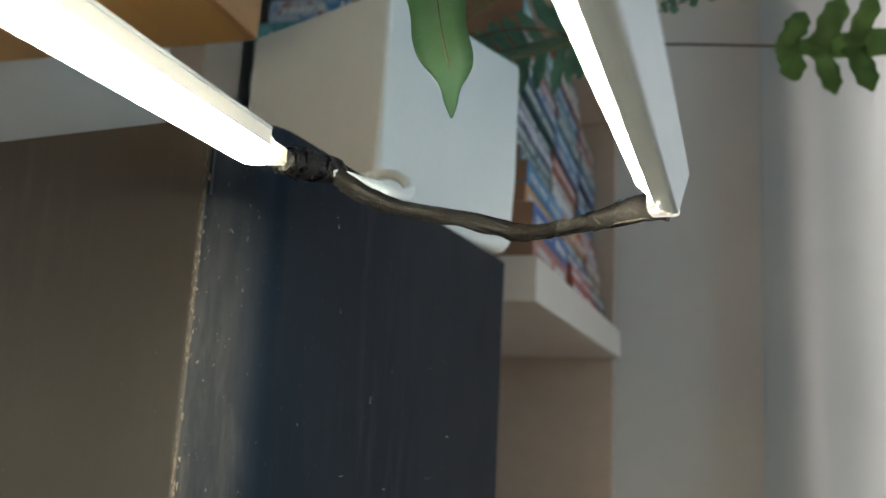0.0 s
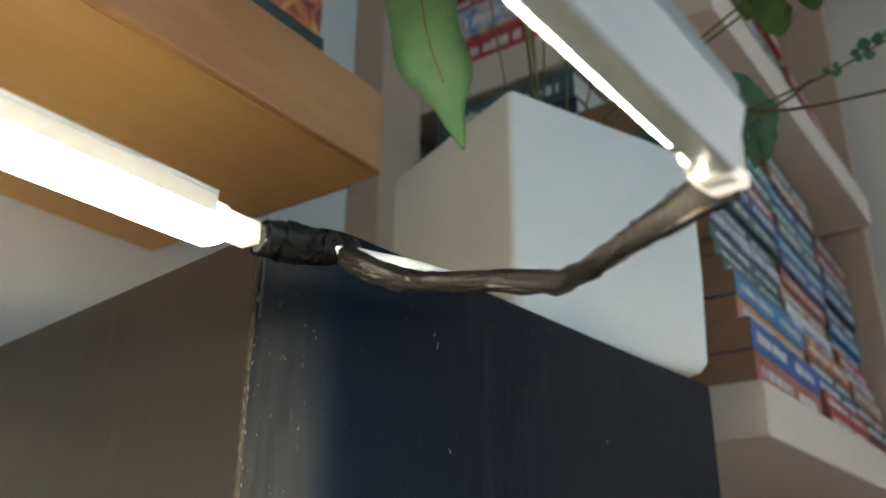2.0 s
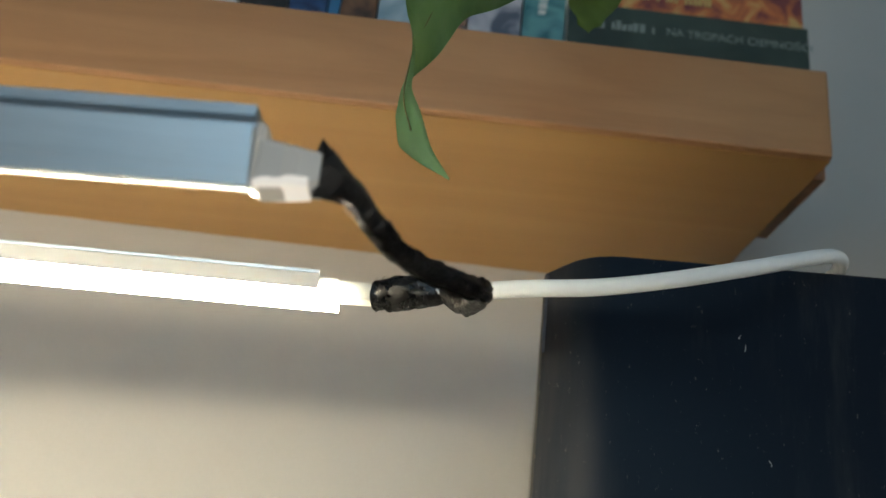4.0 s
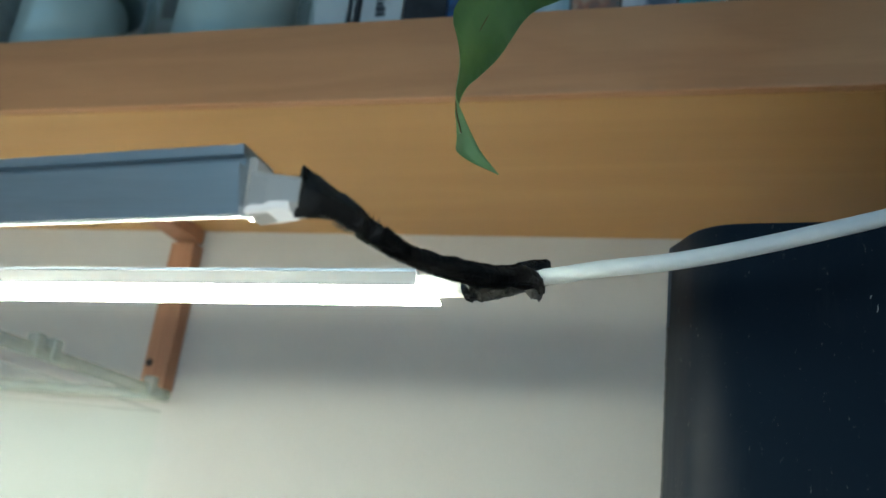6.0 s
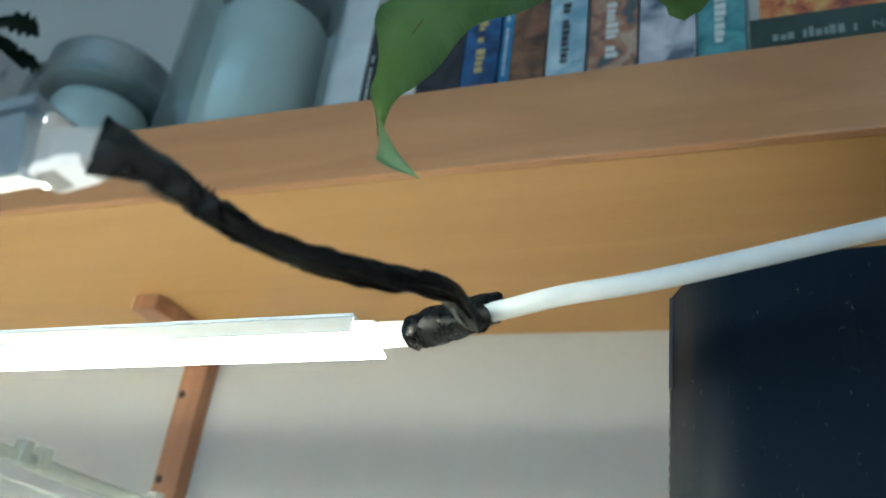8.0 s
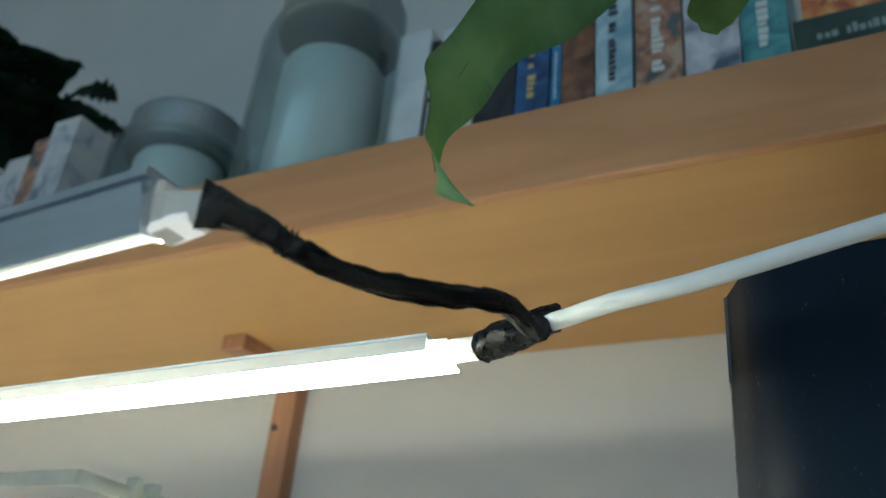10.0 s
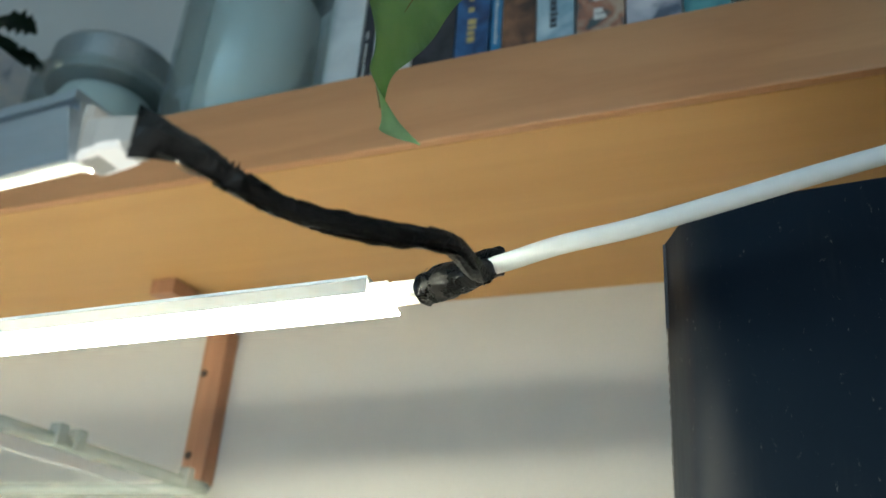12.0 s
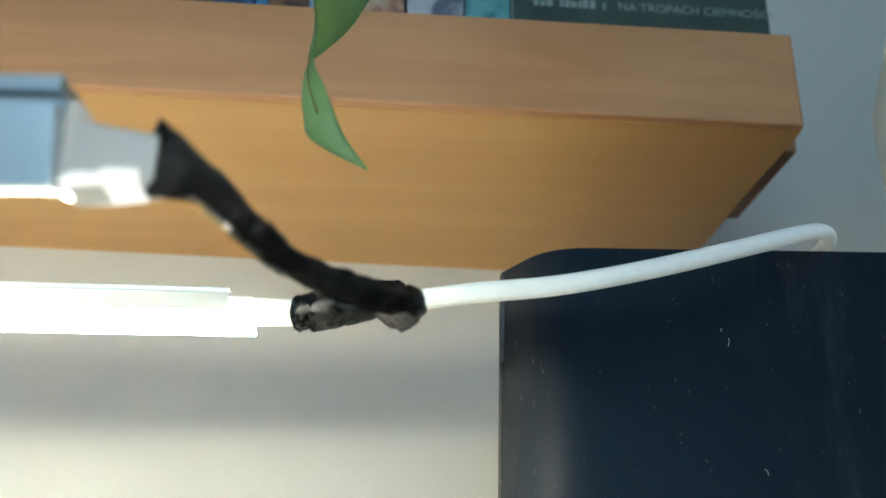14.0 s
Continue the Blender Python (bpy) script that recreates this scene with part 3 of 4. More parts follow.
    part("diffuser", extrude_section(glow[0], e - d * glow[1], e + d * length), GLOW_MAT, bar, "glowing frosted diffuser", True)
    return bar, e, d


A_END, A_RUN = (0.1388, -0.2188, 1.2597), (0.062, -0.997, -0.045)
sec_a = [(0, 0), (0.0125, 0), (0.0125, -0.0084), (0.0113, -0.0084), (0.0113, -0.0009), (0.0, -0.0009)]
glow_a = [(0.0002, -0.0056), (0.0001, -0.0068), (0.0016, -0.0086), (0.006, -0.0094), (0.0110, -0.0088), (0.0110, -0.0080), (0.004, -0.0074), (0.0014, -0.0056)]
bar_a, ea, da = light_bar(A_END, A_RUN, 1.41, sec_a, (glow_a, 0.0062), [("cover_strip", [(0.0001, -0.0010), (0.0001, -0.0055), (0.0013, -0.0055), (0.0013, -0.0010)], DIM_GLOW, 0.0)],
                          "switched-on aluminium LED bar whose glowing side faces the room")
B_END, B_RUN = (0.2512, -0.2170, 1.2420), (-0.027, -1.0, -0.033)
sec_b = [(0.0026, -0.0090), (0, 0.0005), (0.0022, 0.0005), (0.0022, 0.0025), (0.0006, 0.0025), (0.0006, 0.0045), (0.0124, 0.0045), (0.0124, -0.0014), (0.0112, -0.0014), (0.0112, 0.0030),
         (0.0034, 0.0030), (0.0040, -0.0076), (0.0078, -0.0066), (0.0081, -0.0076), (0.0036, -0.0091)]
glow_b = [(0.0083, -0.0069), (0.0091, -0.0049), (0.0108, -0.0032), (0.0126, -0.0014), (0.0113, -0.0014), (0.0100, -0.0026), (0.0086, -0.0042), (0.0079, -0.0064)]
bar_b, eb, db = light_bar(B_END, B_RUN, 1.40, sec_b, (glow_b, 0.0004), [], "switched-on aluminium LED bar with a grooved top flange")

# rows of single diodes that show through the cover of the first bar
bm = bmesh.new()
rgt = da.cross(Vector((0, 0, 1))).normalized()
upa = rgt.cross(da)
for k in range(120):
    c = ea + da * (0.006 + 0.0105 * k) - rgt * 0.00005 - upa * 0.0033
    q = [bm.verts.new(c + da * a + upa * b) for a, b in ((-0.0016, -0.0011), (0.0016, -0.0011), (0.0016, 0.0011), (-0.0016, 0.0011))]
    bm.faces.new(q)
part("led_strip", bm, LED_MAT, bar_a, "row of lit diodes")


def block_run(name, parent, e, d, a0, a1, across, z0, z1, mat, label="", bevel=0.0006):
    bm = extrude_section([(across[0], z0), (across[1], z0), (across[1], z1), (across[0], z1)], e - d * a1, e - d * a0)
    bmesh.ops.bevel(bm, geom=list(bm.edges), offset=bevel, segments=2, affect="EDGES")
    return part(name, bm, mat, parent, label)


block_run("end_plug", bar_a, ea, da, -0.004, 0.006, (0.0018, 0.0100), -0.0074, -0.0012, CREAM)
block_run("connector", bar_a, ea, da, 0.0058, 0.0170, (0.0022, 0.0090), -0.0068, -0.0016, CREAM, "cream plastic connector")


def tapered_plug(e, d, stations):
    """A moulded plug: rounded-off rectangles of falling size, joined to one another."""
    rgt = d.cross(Vector((0, 0, 1))).normalized()
    up = rgt.cross(d)
    bm, rings = bmesh.new(), []
    for a, x0, x1, z0, z1, c in stations:
        sec = [(x0 + c, z0), (x1 - c, z0), (x1, z0 + c), (x1, z1 - c), (x1 - c, z1), (x0 + c, z1), (x0, z1 - c), (x0, z0 + c)]
        rings.append([bm.verts.new(e - d * a + rgt * x + up * z) for x, z in sec])
    for p, q in zip(rings, rings[1:]):
        for k in range(8):
            bm.faces.new((p[k], p[(k + 1) % 8], q[(k + 1) % 8], q[k]))
    bm.faces.new(rings[0][::-1]); bm.faces.new(rings[-1])
    bmesh.ops.recalc_face_normals(bm, faces=bm.faces)
    return bm


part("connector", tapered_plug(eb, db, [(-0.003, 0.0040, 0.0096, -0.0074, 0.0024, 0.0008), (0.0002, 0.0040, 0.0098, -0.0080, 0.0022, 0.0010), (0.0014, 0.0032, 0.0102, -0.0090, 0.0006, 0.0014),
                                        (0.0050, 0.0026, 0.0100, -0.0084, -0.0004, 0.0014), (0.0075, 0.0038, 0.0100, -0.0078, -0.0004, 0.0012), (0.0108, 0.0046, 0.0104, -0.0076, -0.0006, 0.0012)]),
     END_GLOW, bar_b, "plastic connector with light put into its colour")
# Added plate that paints the bright underside of the connector.
part("glow_plate", tapered_plug(eb, db, [(0.0004, 0.0036, 0.0094, -0.0084, -0.0070, 0.0004), (0.0018, 0.0030, 0.0100, -0.0085, -0.0066, 0.0005), (0.0062, 0.0026, 0.0098, -0.0083, -0.0064, 0.0005), (0.0092, 0.0036, 0.0096, -0.0079, -0.0062, 0.0003)]), PLATE_GLOW, bar_b, "added plate with painted brightness")
# Bright spot at the bar's end, put into the lip's colour.
block_run("end_lip", bar_b, eb, db, -0.0005, 0.0014, (0.0036, 0.0096), -0.0002, 0.0032, END_GLOW, "plastic lip with painted brightness", 0.0005)
bm = bmesh.new()
bmesh.ops.create_uvsphere(bm, u_segments=12, v_segments=8, radius=0.0008, matrix=Matrix.Translation(eb - db * 0.0006 + Vector((-0.0079, 0, -0.0075))))
part("diffuser_tip", bm, GLOW_MAT, bar_b, "", True)
part("wire", sweep([eb - db * 0.0104 + Vector((-0.0056, 0, -0.0030)), eb - db * 0.0116 + Vector((-0.0058, 0, -0.0028)), eb - db * 0.0130 + Vector((-0.0064, 0, -0.0030))], 0.00055, 8), RED_WIRE, bar_b, "red wire")


# ---- taped cable ----
def crumple(seed, rough, twist=9.0, pace=8.0):
    """Sharp folds and hollows of crumpled film, seen round a bundle."""
    def shape(q, a):
        c = noise.noise(Vector((seed + 1.1 * math.cos(a + q * twist), 1.1 * math.sin(a + q * twist), q * pace)))
        k = noise.noise(Vector((seed + 9 + 1.2 * math.cos(a - q * twist * 1.5), 1.2 * math.sin(a - q * twist * 1.5), q * pace * 2)))
        return 1.0 + rough * (1.1 * (0.22 - abs(c)) + 0.5 * (0.2 - abs(k)))
    return shape


@functools.lru_cache(None)
def frame_list(points):
    path = smooth_path(points, 24)
    out = []
    for i, p in enumerate(path):
        d = (path[min(i + 1, len(path) - 1)] - path[max(i - 1, 0)]).normalized()
        side = d.cross(Vector((0, 0, 1))).normalized()
        out.append((p, side, side.cross(d)))
    return out


def tape_frame(points, q):
    """Place, side and up of a path at the share q of its length."""
    rows = frame_list(tuple(points))
    x = min(max(q, 0.0), 1.0) * (len(rows) - 1)
    i = min(int(x), len(rows) - 2)
    u = x - i
    return tuple(rows[i][m].lerp(rows[i + 1][m], u) for m in range(3))


def tape_ribbon(points, radius, flat, q0, q1, pitch, width, shape, seed, lift):
    """A band of tape wound round a bundle: each turn overlaps the last, and its free edge stands up here and there."""
    bm, rows, per, cols = bmesh.new(), [], 30, 8
    n = int((q1 - q0) / pitch * per)
    for i in range(n + 1):
        a = 2 * math.pi * i / per + seed
        mid = q0 + pitch * i / per
        row = []
        for j in range(cols + 1):
            u = j / cols
            edge = 0.12 * noise.noise(Vector((seed, i * 0.22, u * 2)))
            q = min(max(mid + width * (u - 0.5 + edge), 0.0), 1.0)
            p, side, upv = tape_frame(points, q)
            ring = side * math.cos(a) * flat(q) + upv * math.sin(a) * radius(q)
            fold = noise.noise(Vector((seed + 3, i * 0.16 + u * 1.4, u * 3.0)))
            up = 0.00008 + lift * (1 - u) + lift * 1.3 * max(0.0, fold) * (1 - u) ** 2 + lift * 0.5 * (0.25 - abs(fold))
            row.append(bm.verts.new(p + ring * shape(q, a) + ring.normalized() * up))
        rows.append(row)
    for a, b in zip(rows, rows[1:]):
        for j in range(cols):
            bm.faces.new((a[j], a[j + 1], b[j + 1], b[j]))
    return solid(bm, 0.00012)


def creased(ob, degrees):
    ob.data.set_sharp_from_angle(angle=radians(degrees))
    return ob


def along(stops):
    def f(s):
        for (s0, v0), (s1, v1) in zip(stops, stops[1:]):
            if s <= s1:
                u = (s - s0) / (s1 - s0)
                u = u * u * (3 - 2 * u)
                return v0 + (v1 - v0) * u
        return stops[-1][1]
    return f


cable = thing("taped_power_cable", (0.14, -0.18, 1.258), "white power cable joined to both bars with black tape", "cable")
TV = (0.1405, -0.1785, 1.2590)
cable_path = [(0.1385, -0.190, 1.2573), (0.1436, -0.176, 1.2568), (0.1474, -0.160, 1.2583), (0.1471, -0.1405, 1.2612), (0.1437, -0.119, 1.2673), (0.1358, -0.094, 1.2769), (0.1235, -0.0700, 1.2880),
              (0.1130, -0.0570, 1.2945), (0.1045, -0.0500, 1.2966), (0.093, -0.0475, 1.2961), (0.075, -0.052, 1.2960), (0.04, -0.075, 1.2960)]
part("cable_sheath", sweep(cable_path, 0.00245, 20, 10), PVC, cable, "white cable sheath", True)
tape_a = [(0.1346, -0.2026, 1.2551), (0.1352, -0.2005, 1.2553), (0.1366, -0.1950, 1.2562), (0.1385, -0.1870, 1.2572), (0.1402, -0.1790, 1.2588), (0.1398, -0.1765, 1.2592)]
RA, FA = along([(0, 0.0034), (0.25, 0.0042), (0.55, 0.0043), (0.80, 0.0034), (1, 0.0030)]), along([(0, 0.0042), (0.4, 0.0043), (0.8, 0.004), (1, 0.0031)])
creased(part("tape_wrap", sweep(tape_a, lambda q: RA(q) * 0.90, 36, 24, flat=lambda q: FA(q) * 0.90, shape=crumple(1, 0.36, 4.0, 2.2)), TAPE, cable, "crumpled black insulating tape", True), 24)
creased(part("tape_band", tape_ribbon(tape_a, RA, FA, 0.10, 0.92, 0.27, 0.40, crumple(1, 0.36, 4.0, 2.2), 3, 0.00060), TAPE, cable, "glossy overlapping turns of tape", True), 24)
tape_b = [(0.2460, -0.2066, 1.2388), (0.2443, -0.2052, 1.2388), (0.2420, -0.2035, 1.2388), (0.2368, -0.2008, 1.2386), (0.2297, -0.1975, 1.2372), (0.2233, -0.1946, 1.2364), (0.2147, -0.1895, 1.2359), (0.2071, -0.1836, 1.2366), (0.1984, -0.1779, 1.2385),
          (0.1843, -0.1742, 1.2430), (0.1700, -0.1752, 1.2453), (0.1580, -0.1772, 1.2479), (0.1490, -0.1790, 1.2521), (0.1425, -0.1815, 1.2562), (0.1385, -0.1835, 1.2585)]
RB = along([(0, 0.0056), (0.09, 0.0048), (0.20, 0.0034), (0.32, 0.0021), (0.45, 0.0018), (0.75, 0.0020), (0.9, 0.0026), (1, 0.0024)])
FB = along([(0, 0.0018), (0.10, 0.0026), (0.3, 0.0020), (0.75, 0.0020), (0.9, 0.0024), (1, 0.0022)])


def sheet_fold(q, a):
    """A flattened sleeve with a ridge along its middle, that closes into a round bundle."""
    k = min(1.0, max(0.0, (q - 0.16) / 0.16))
    lens = 1.0 / (abs(math.cos(a)) + abs(math.sin(a))) ** 0.8
    return lens * (1 - k) + crumple(5, 0.55, 20.0, 24.0)(q, a) * k


creased(part("tape_wrap", sweep(tape_b, lambda q: RB(q) * 0.96, 40, 18, flat=lambda q: FB(q) * 0.96, shape=sheet_fold), TAPE_DUSTY, cable, "flattened black insulating tape with a ridge", True), 26)
creased(part("tape_band", tape_ribbon(tape_b, RB, FB, 0.30, 0.56, 0.082, 0.120, sheet_fold, 8, 0.00034), TAPE_DUSTY, cable, "twisted turns of black tape", True), 26)
creased(part("tape_band", tape_ribbon(tape_b, RB, FB, 0.60, 0.95, 0.135, 0.190, sheet_fold, 9, 0.00040), TAPE_DUSTY, cable, "long slanting turns of black tape", True), 26)


def tape_lip(q0, q1, a0, a1, height, seed):
    """A loose edge of tape that runs along the bundle and stands off it."""
    bm, last = bmesh.new(), None
    for k in range(41):
        u = k / 40
        q, a = q0 + (q1 - q0) * u, a0 + (a1 - a0) * u
        p, side, upv = tape_frame(tape_b, q)
        ring = side * math.cos(a) * FB(q) + upv * math.sin(a) * RB(q)
        across = (upv * math.cos(a) - side * math.sin(a)).normalized()
        h = height * math.sin(math.pi * u) ** 0.4 * (0.7 + 0.8 * noise.noise(Vector((seed, u * 9, 0))))
        row = [bm.verts.new(p + ring * (1.0 + 0.02 * m) + ring.normalized() * h * (m / 3) ** 1.5 + across * 0.0011 * m / 3) for m in range(4)]
        if last:
            for m in range(3):
                bm.faces.new((last[m], last[m + 1], row[m + 1], row[m]))
        last = row
    return solid(bm, 0.00014)


for q0, q1, a0, a1, h, seed in ((0.44, 0.74, -2.3, -1.2, 0.0011, 3), (0.66, 0.93, -0.6, -2.4, 0.0010, 6), (0.12, 0.42, -1.1, -2.0, 0.0008, 9), (0.40, 0.66, 0.3, 1.6, 0.0007, 11)):
    part("tape_lip", tape_lip(q0, q1, a0, a1, h, seed), TAPE_DUSTY, cable, "loose edge of tape", True)
# pale added strips that paint the light grazing the underside of the tape
for q0, q1, seed in ((0.19, 0.255, 2), (0.262, 0.31, 4), (0.33, 0.37, 5), (0.60, 0.655, 6)):
    bm, last = bmesh.new(), None
    for k in range(17):
        q = q0 + (q1 - q0) * k / 16
        p, side, upv = tape_frame(tape_b, q)
        h = 0.0005 * math.sin(math.pi * k / 16) ** 0.5 * (0.55 + 0.9 * abs(noise.noise(Vector((seed, k * 0.7, 0)))))
        pair = (bm.verts.new(p - upv * (RB(q) * 0.95) - side * 0.0006), bm.verts.new(p - upv * (RB(q) * 1.02 + h) - side * 0.0004))
        if last:
            bm.faces.new((last[0], last[1], pair[1], pair[0]))
        last = pair
    part("lit_fringe", solid(bm, 0.00012), LIT_FRINGE, cable, "pale strip painted for light under the tape", True)
# loose threads at the first joint
rnd = random.Random(17)
for k in range(7):
    c = Vector((0.1352 + rnd.uniform(-0.001, 0.003), rnd.uniform(-0.2035, -0.192), 1.2590))
    t = Vector((rnd.uniform(-0.3, 0.5), rnd.uniform(-0.8, 0.8), rnd.uniform(0.3, 1.0))) * rnd.uniform(0.0012, 0.0030)
    part("thread", sweep([c, c + t * 0.5 + Vector((0.0004, 0, 0)), c + t], 0.00006, 5, 4), TAPE, cable, "loose thread", True)


def tape_flap(points, bmx):
    v = [bmx.verts.new(p) for p in points]
    bmx.faces.new(v)


rnd = random.Random(4)
for c, r in (((0.2325, -0.1975, 1.2393), 0.0014), ((0.2312, -0.1969, 1.2391), 0.0015), ((0.2300, -0.1965, 1.2388), 0.0013), ((0.2462, -0.2052, 1.2424), 0.0015), ((0.1385, -0.1925, 1.2603), 0.0014), ((0.1380, -0.1950, 1.2600), 0.0010)):
    c = Vector(c)
    bm = bmesh.new()
    tape_flap([c + Vector((rnd.uniform(-r, r) * 0.4 - r, 0, -r)), c + Vector((r, 0.0004, -r)), c + Vector((rnd.uniform(-r, r) * 0.5, rnd.uniform(-r, r), r * 0.9))], bm)
    part("tape_flap", solid(bm, 0.0002), TAPE, cable, "torn tape edge")


# ---- white planter with a fern ----
WTL, WTR, WL = Vector((0.081, 0.0064)), Vector((0.132, 0.131)), Vector((-0.035, 0.0556))
W4 = WL + WTR - WTL


def rounded(corners, r, k=5):
    out = []
    n = len(corners)
    for i, c in enumerate(corners):
        a, b = (corners[i - 1] - c).normalized(), (corners[(i + 1) % n] - c).normalized()
        p, q = c + a * r, c + b * r
        for j in range(k + 1):
            t = j / k
            out.append(p * (1 - t) ** 2 + c * 2 * t * (1 - t) + q * t * t)
    return out


def planter_body():
    """A square pot with rounded edges, thin walls and an open top."""
    bm = bmesh.new()
    mid = (WTL + WTR + WL + W4) / 4
    base = [WTL, WTR, W4, WL]
    rows = []
    for z, grow, r in ((BOXTOP + 0.0006, -0.006, 0.008), (BOXTOP + 0.002, -0.003, 0.009), (BOXTOP + 0.007, 0.0, 0.010), (1.35, 0.0, 0.0038), (1.4245, 0.0, 0.0038), (1.4272, -0.0008, 0.0038), (1.4280, -0.002, 0.003), (1.4272, -0.0034, 0.003), (1.412, -0.004, 0.006)):
        cs = [c + (c - mid).normalized() * grow * 1.41 for c in base]
        rows.append([bm.verts.new((p.x, p.y, z)) for p in rounded(cs, r)])
    n = len(rows[0])
    for a, b in zip(rows, rows[1:]):
        for k in range(n):
            bm.faces.new((a[k], a[(k + 1) % n], b[(k + 1) % n], b[k]))
    bm.faces.new(rows[0][::-1])
    return bm, [Vector((v.co.x, v.co.y)) for v in rows[-1]]


planter = thing("planter", (0.05, 0.09, BOXTOP), "square white plastic planter standing on the black cabinet", "planter")
bm, inner = planter_body()
part("pot", bm, PLASTIC_W, planter, "", True)
bm = bmesh.new()
bm.faces.new([bm.verts.new((p.x, p.y, 1.413)) for p in inner])
bmesh.ops.triangulate(bm, faces=bm.faces)
part("soil", bm, SOIL, planter, "dark potting soil")

fern = thing("fern", (0.05, 0.09, 1.413), "hanging fern with long strap leaves and lobed fronds", "potted plant")
ROOT = Vector((0.05, 0.09, 1.414))


def stalk(points, r=0.0007, mat=STEM, name="stalk"):
    return part(name, sweep(points, r, 7, 8), mat, fern, "", True)


def strap(points, widths, normals, mat, wave=0.06, phase=0.0):
    bm = blade(points, widths, normals, wave, 10, 0.12, ripple=5.0, phase=phase)
    return part("leaf", solid(bm), mat, fern, "", True)


def frond(axis, lobes, lengths, normal, width, mat, down=1.0, both=True, seed=0):
    """A lobed frond: a winged rib with strap lobes on both sides."""
    rnd = random.Random(seed)
    path = smooth_path(axis, 10)
    nor = Vector(normal).normalized()
    bm = blade(axis, [0.001, width * 0.8, width * 1.0, width * 0.9, width * 0.5], [normal, normal], 0.05, 10, 0.1)
    for i in range(lobes):
        s = (i + 0.6) / (lobes + 0.2)
        k = min(int(s * (len(path) - 1)), len(path) - 2)
        p, d = path[k], (path[k + 1] - path[k]).normalized()
        side = d.cross(nor).normalized()
        ln = lengths * (0.55 + 0.75 * math.sin(math.pi * (0.15 + 0.8 * s))) * rnd.uniform(0.85, 1.1)
        for sg in ((1, -1) if both else (1,)):
            tip = side * sg * ln + d * ln * 0.42 + nor * rnd.uniform(-0.16, 0.16) * ln
            pts = [p, p + tip * 0.35 + nor * 0.002, p + tip * 0.7 + nor * 0.003, p + tip]
            w = width * rnd.uniform(0.85, 1.1)
            blade(pts, [w * 0.85, w * 0.75, w * 0.9, w * 0.8, w * 0.15], [normal, (nor + side * sg * 0.15)], 0.10, 6, 0.10, bm=bm, ripple=3.0, phase=rnd.random() * 6)
    return part("frond", solid(bm), mat, fern, "", True)


# the long leaf that hangs in front of the bars, twisting at mid length
leaf_rib = [(0.1806, -0.1850, 1.2722), (0.1822, -0.1915, 1.2775), (0.1823, -0.1953, 1.2835), (0.1800, -0.1985, 1.295), (0.1765, -0.1976, 1.312), (0.1715, -0.1943, 1.3287), (0.1634, -0.1847, 1.3492), (0.152, -0.1693, 1.3723), (0.136, -0.143, 1.405), (0.120, -0.105, 1.445), (0.104, -0.060, 1.485)]
F, T, S = (0.44, -0.89, 0.0), (-0.28, -0.94, 0.15), (0.87, 0.46, -0.25)
long_leaf = strap(leaf_rib, [0.0003, 0.0030, 0.0062, 0.0088, 0.0098, 0.0104, 0.0122, 0.0145, 0.0146, 0.012, 0.007], [F, F, F, (0.30, -0.95, 0.0), T, (-0.42, -0.89, 0.16), (-0.48, -0.84, 0.2), (-0.5, -0.8, 0.2), (-0.5, -0.8, 0.2), (-0.5, -0.8, 0.2), (-0.5, -0.8, 0.2)], LEAF_LONG, 0.12)
stalk([(0.105, -0.062, 1.483), (0.090, -0.01, 1.515), (0.072, 0.05, 1.49), ROOT], 0.0011)
part("midrib", sweep([(Vector(p) + Vector((0.0004, -0.0007, 0))) for p in leaf_rib[2:6]], 0.00022, 6, 8), STEM, fern, "dark midrib", True)
# a second, shorter leaf
strap([(0.0955, -0.1405, 1.3860), (0.0945, -0.139, 1.397), (0.095, -0.128, 1.425), (0.096, -0.105, 1.46), (0.092, -0.07, 1.50)], [0.003, 0.0095, 0.0115, 0.011, 0.006], [S, S], LEAF_DEEP, 0.08, 2.0)
stalk([(0.092, -0.07, 1.50), (0.085, -0.01, 1.53), (0.068, 0.05, 1.49), ROOT], 0.001)
# lobed fronds
stalk([(0.297, 0.146, 1.4365), (0.245, 0.146, 1.442), (0.19, 0.143, 1.446), (0.125, 0.128, 1.455), ROOT], 0.0009, STEM_BROWN)
frond([(0.297, 0.146, 1.4365), (0.325, 0.145, 1.4335), (0.36, 0.142, 1.432), (0.41, 0.136, 1.434), (0.46, 0.13, 1.44)], 6, 0.024, (0.0, -1.0, -0.35), 0.0088, LEAF_DEEP, seed=1)
frond([(0.178, 0.168, 1.466), (0.155, 0.168, 1.462), (0.125, 0.166, 1.455), (0.095, 0.16, 1.448)], 7, 0.028, (0.1, -1.0, -0.2), 0.0056, LEAF_BLUE, seed=2)
stalk([(0.20, 0.165, 1.475), (0.178, 0.168, 1.466), (0.13, 0.14, 1.44), ROOT], 0.001)
frond([(0.40, 0.115, 1.546), (0.35, 0.112, 1.548), (0.30, 0.11, 1.543), (0.25, 0.108, 1.533), (0.21, 0.105, 1.516)], 6, 0.028, (0.0, -0.8, -0.6), 0.0105, LEAF_DEEP, seed=3)
stalk([(0.21, 0.105, 1.516), (0.15, 0.11, 1.49), (0.09, 0.11, 1.46), ROOT], 0.0009)
frond([(0.26, 0.06, 1.512), (0.235, 0.075, 1.510), (0.21, 0.09, 1.503), (0.18, 0.10, 1.49)], 4, 0.026, (0.1, -0.9, -0.4), 0.0105, LEAF_DEEP, seed=4)
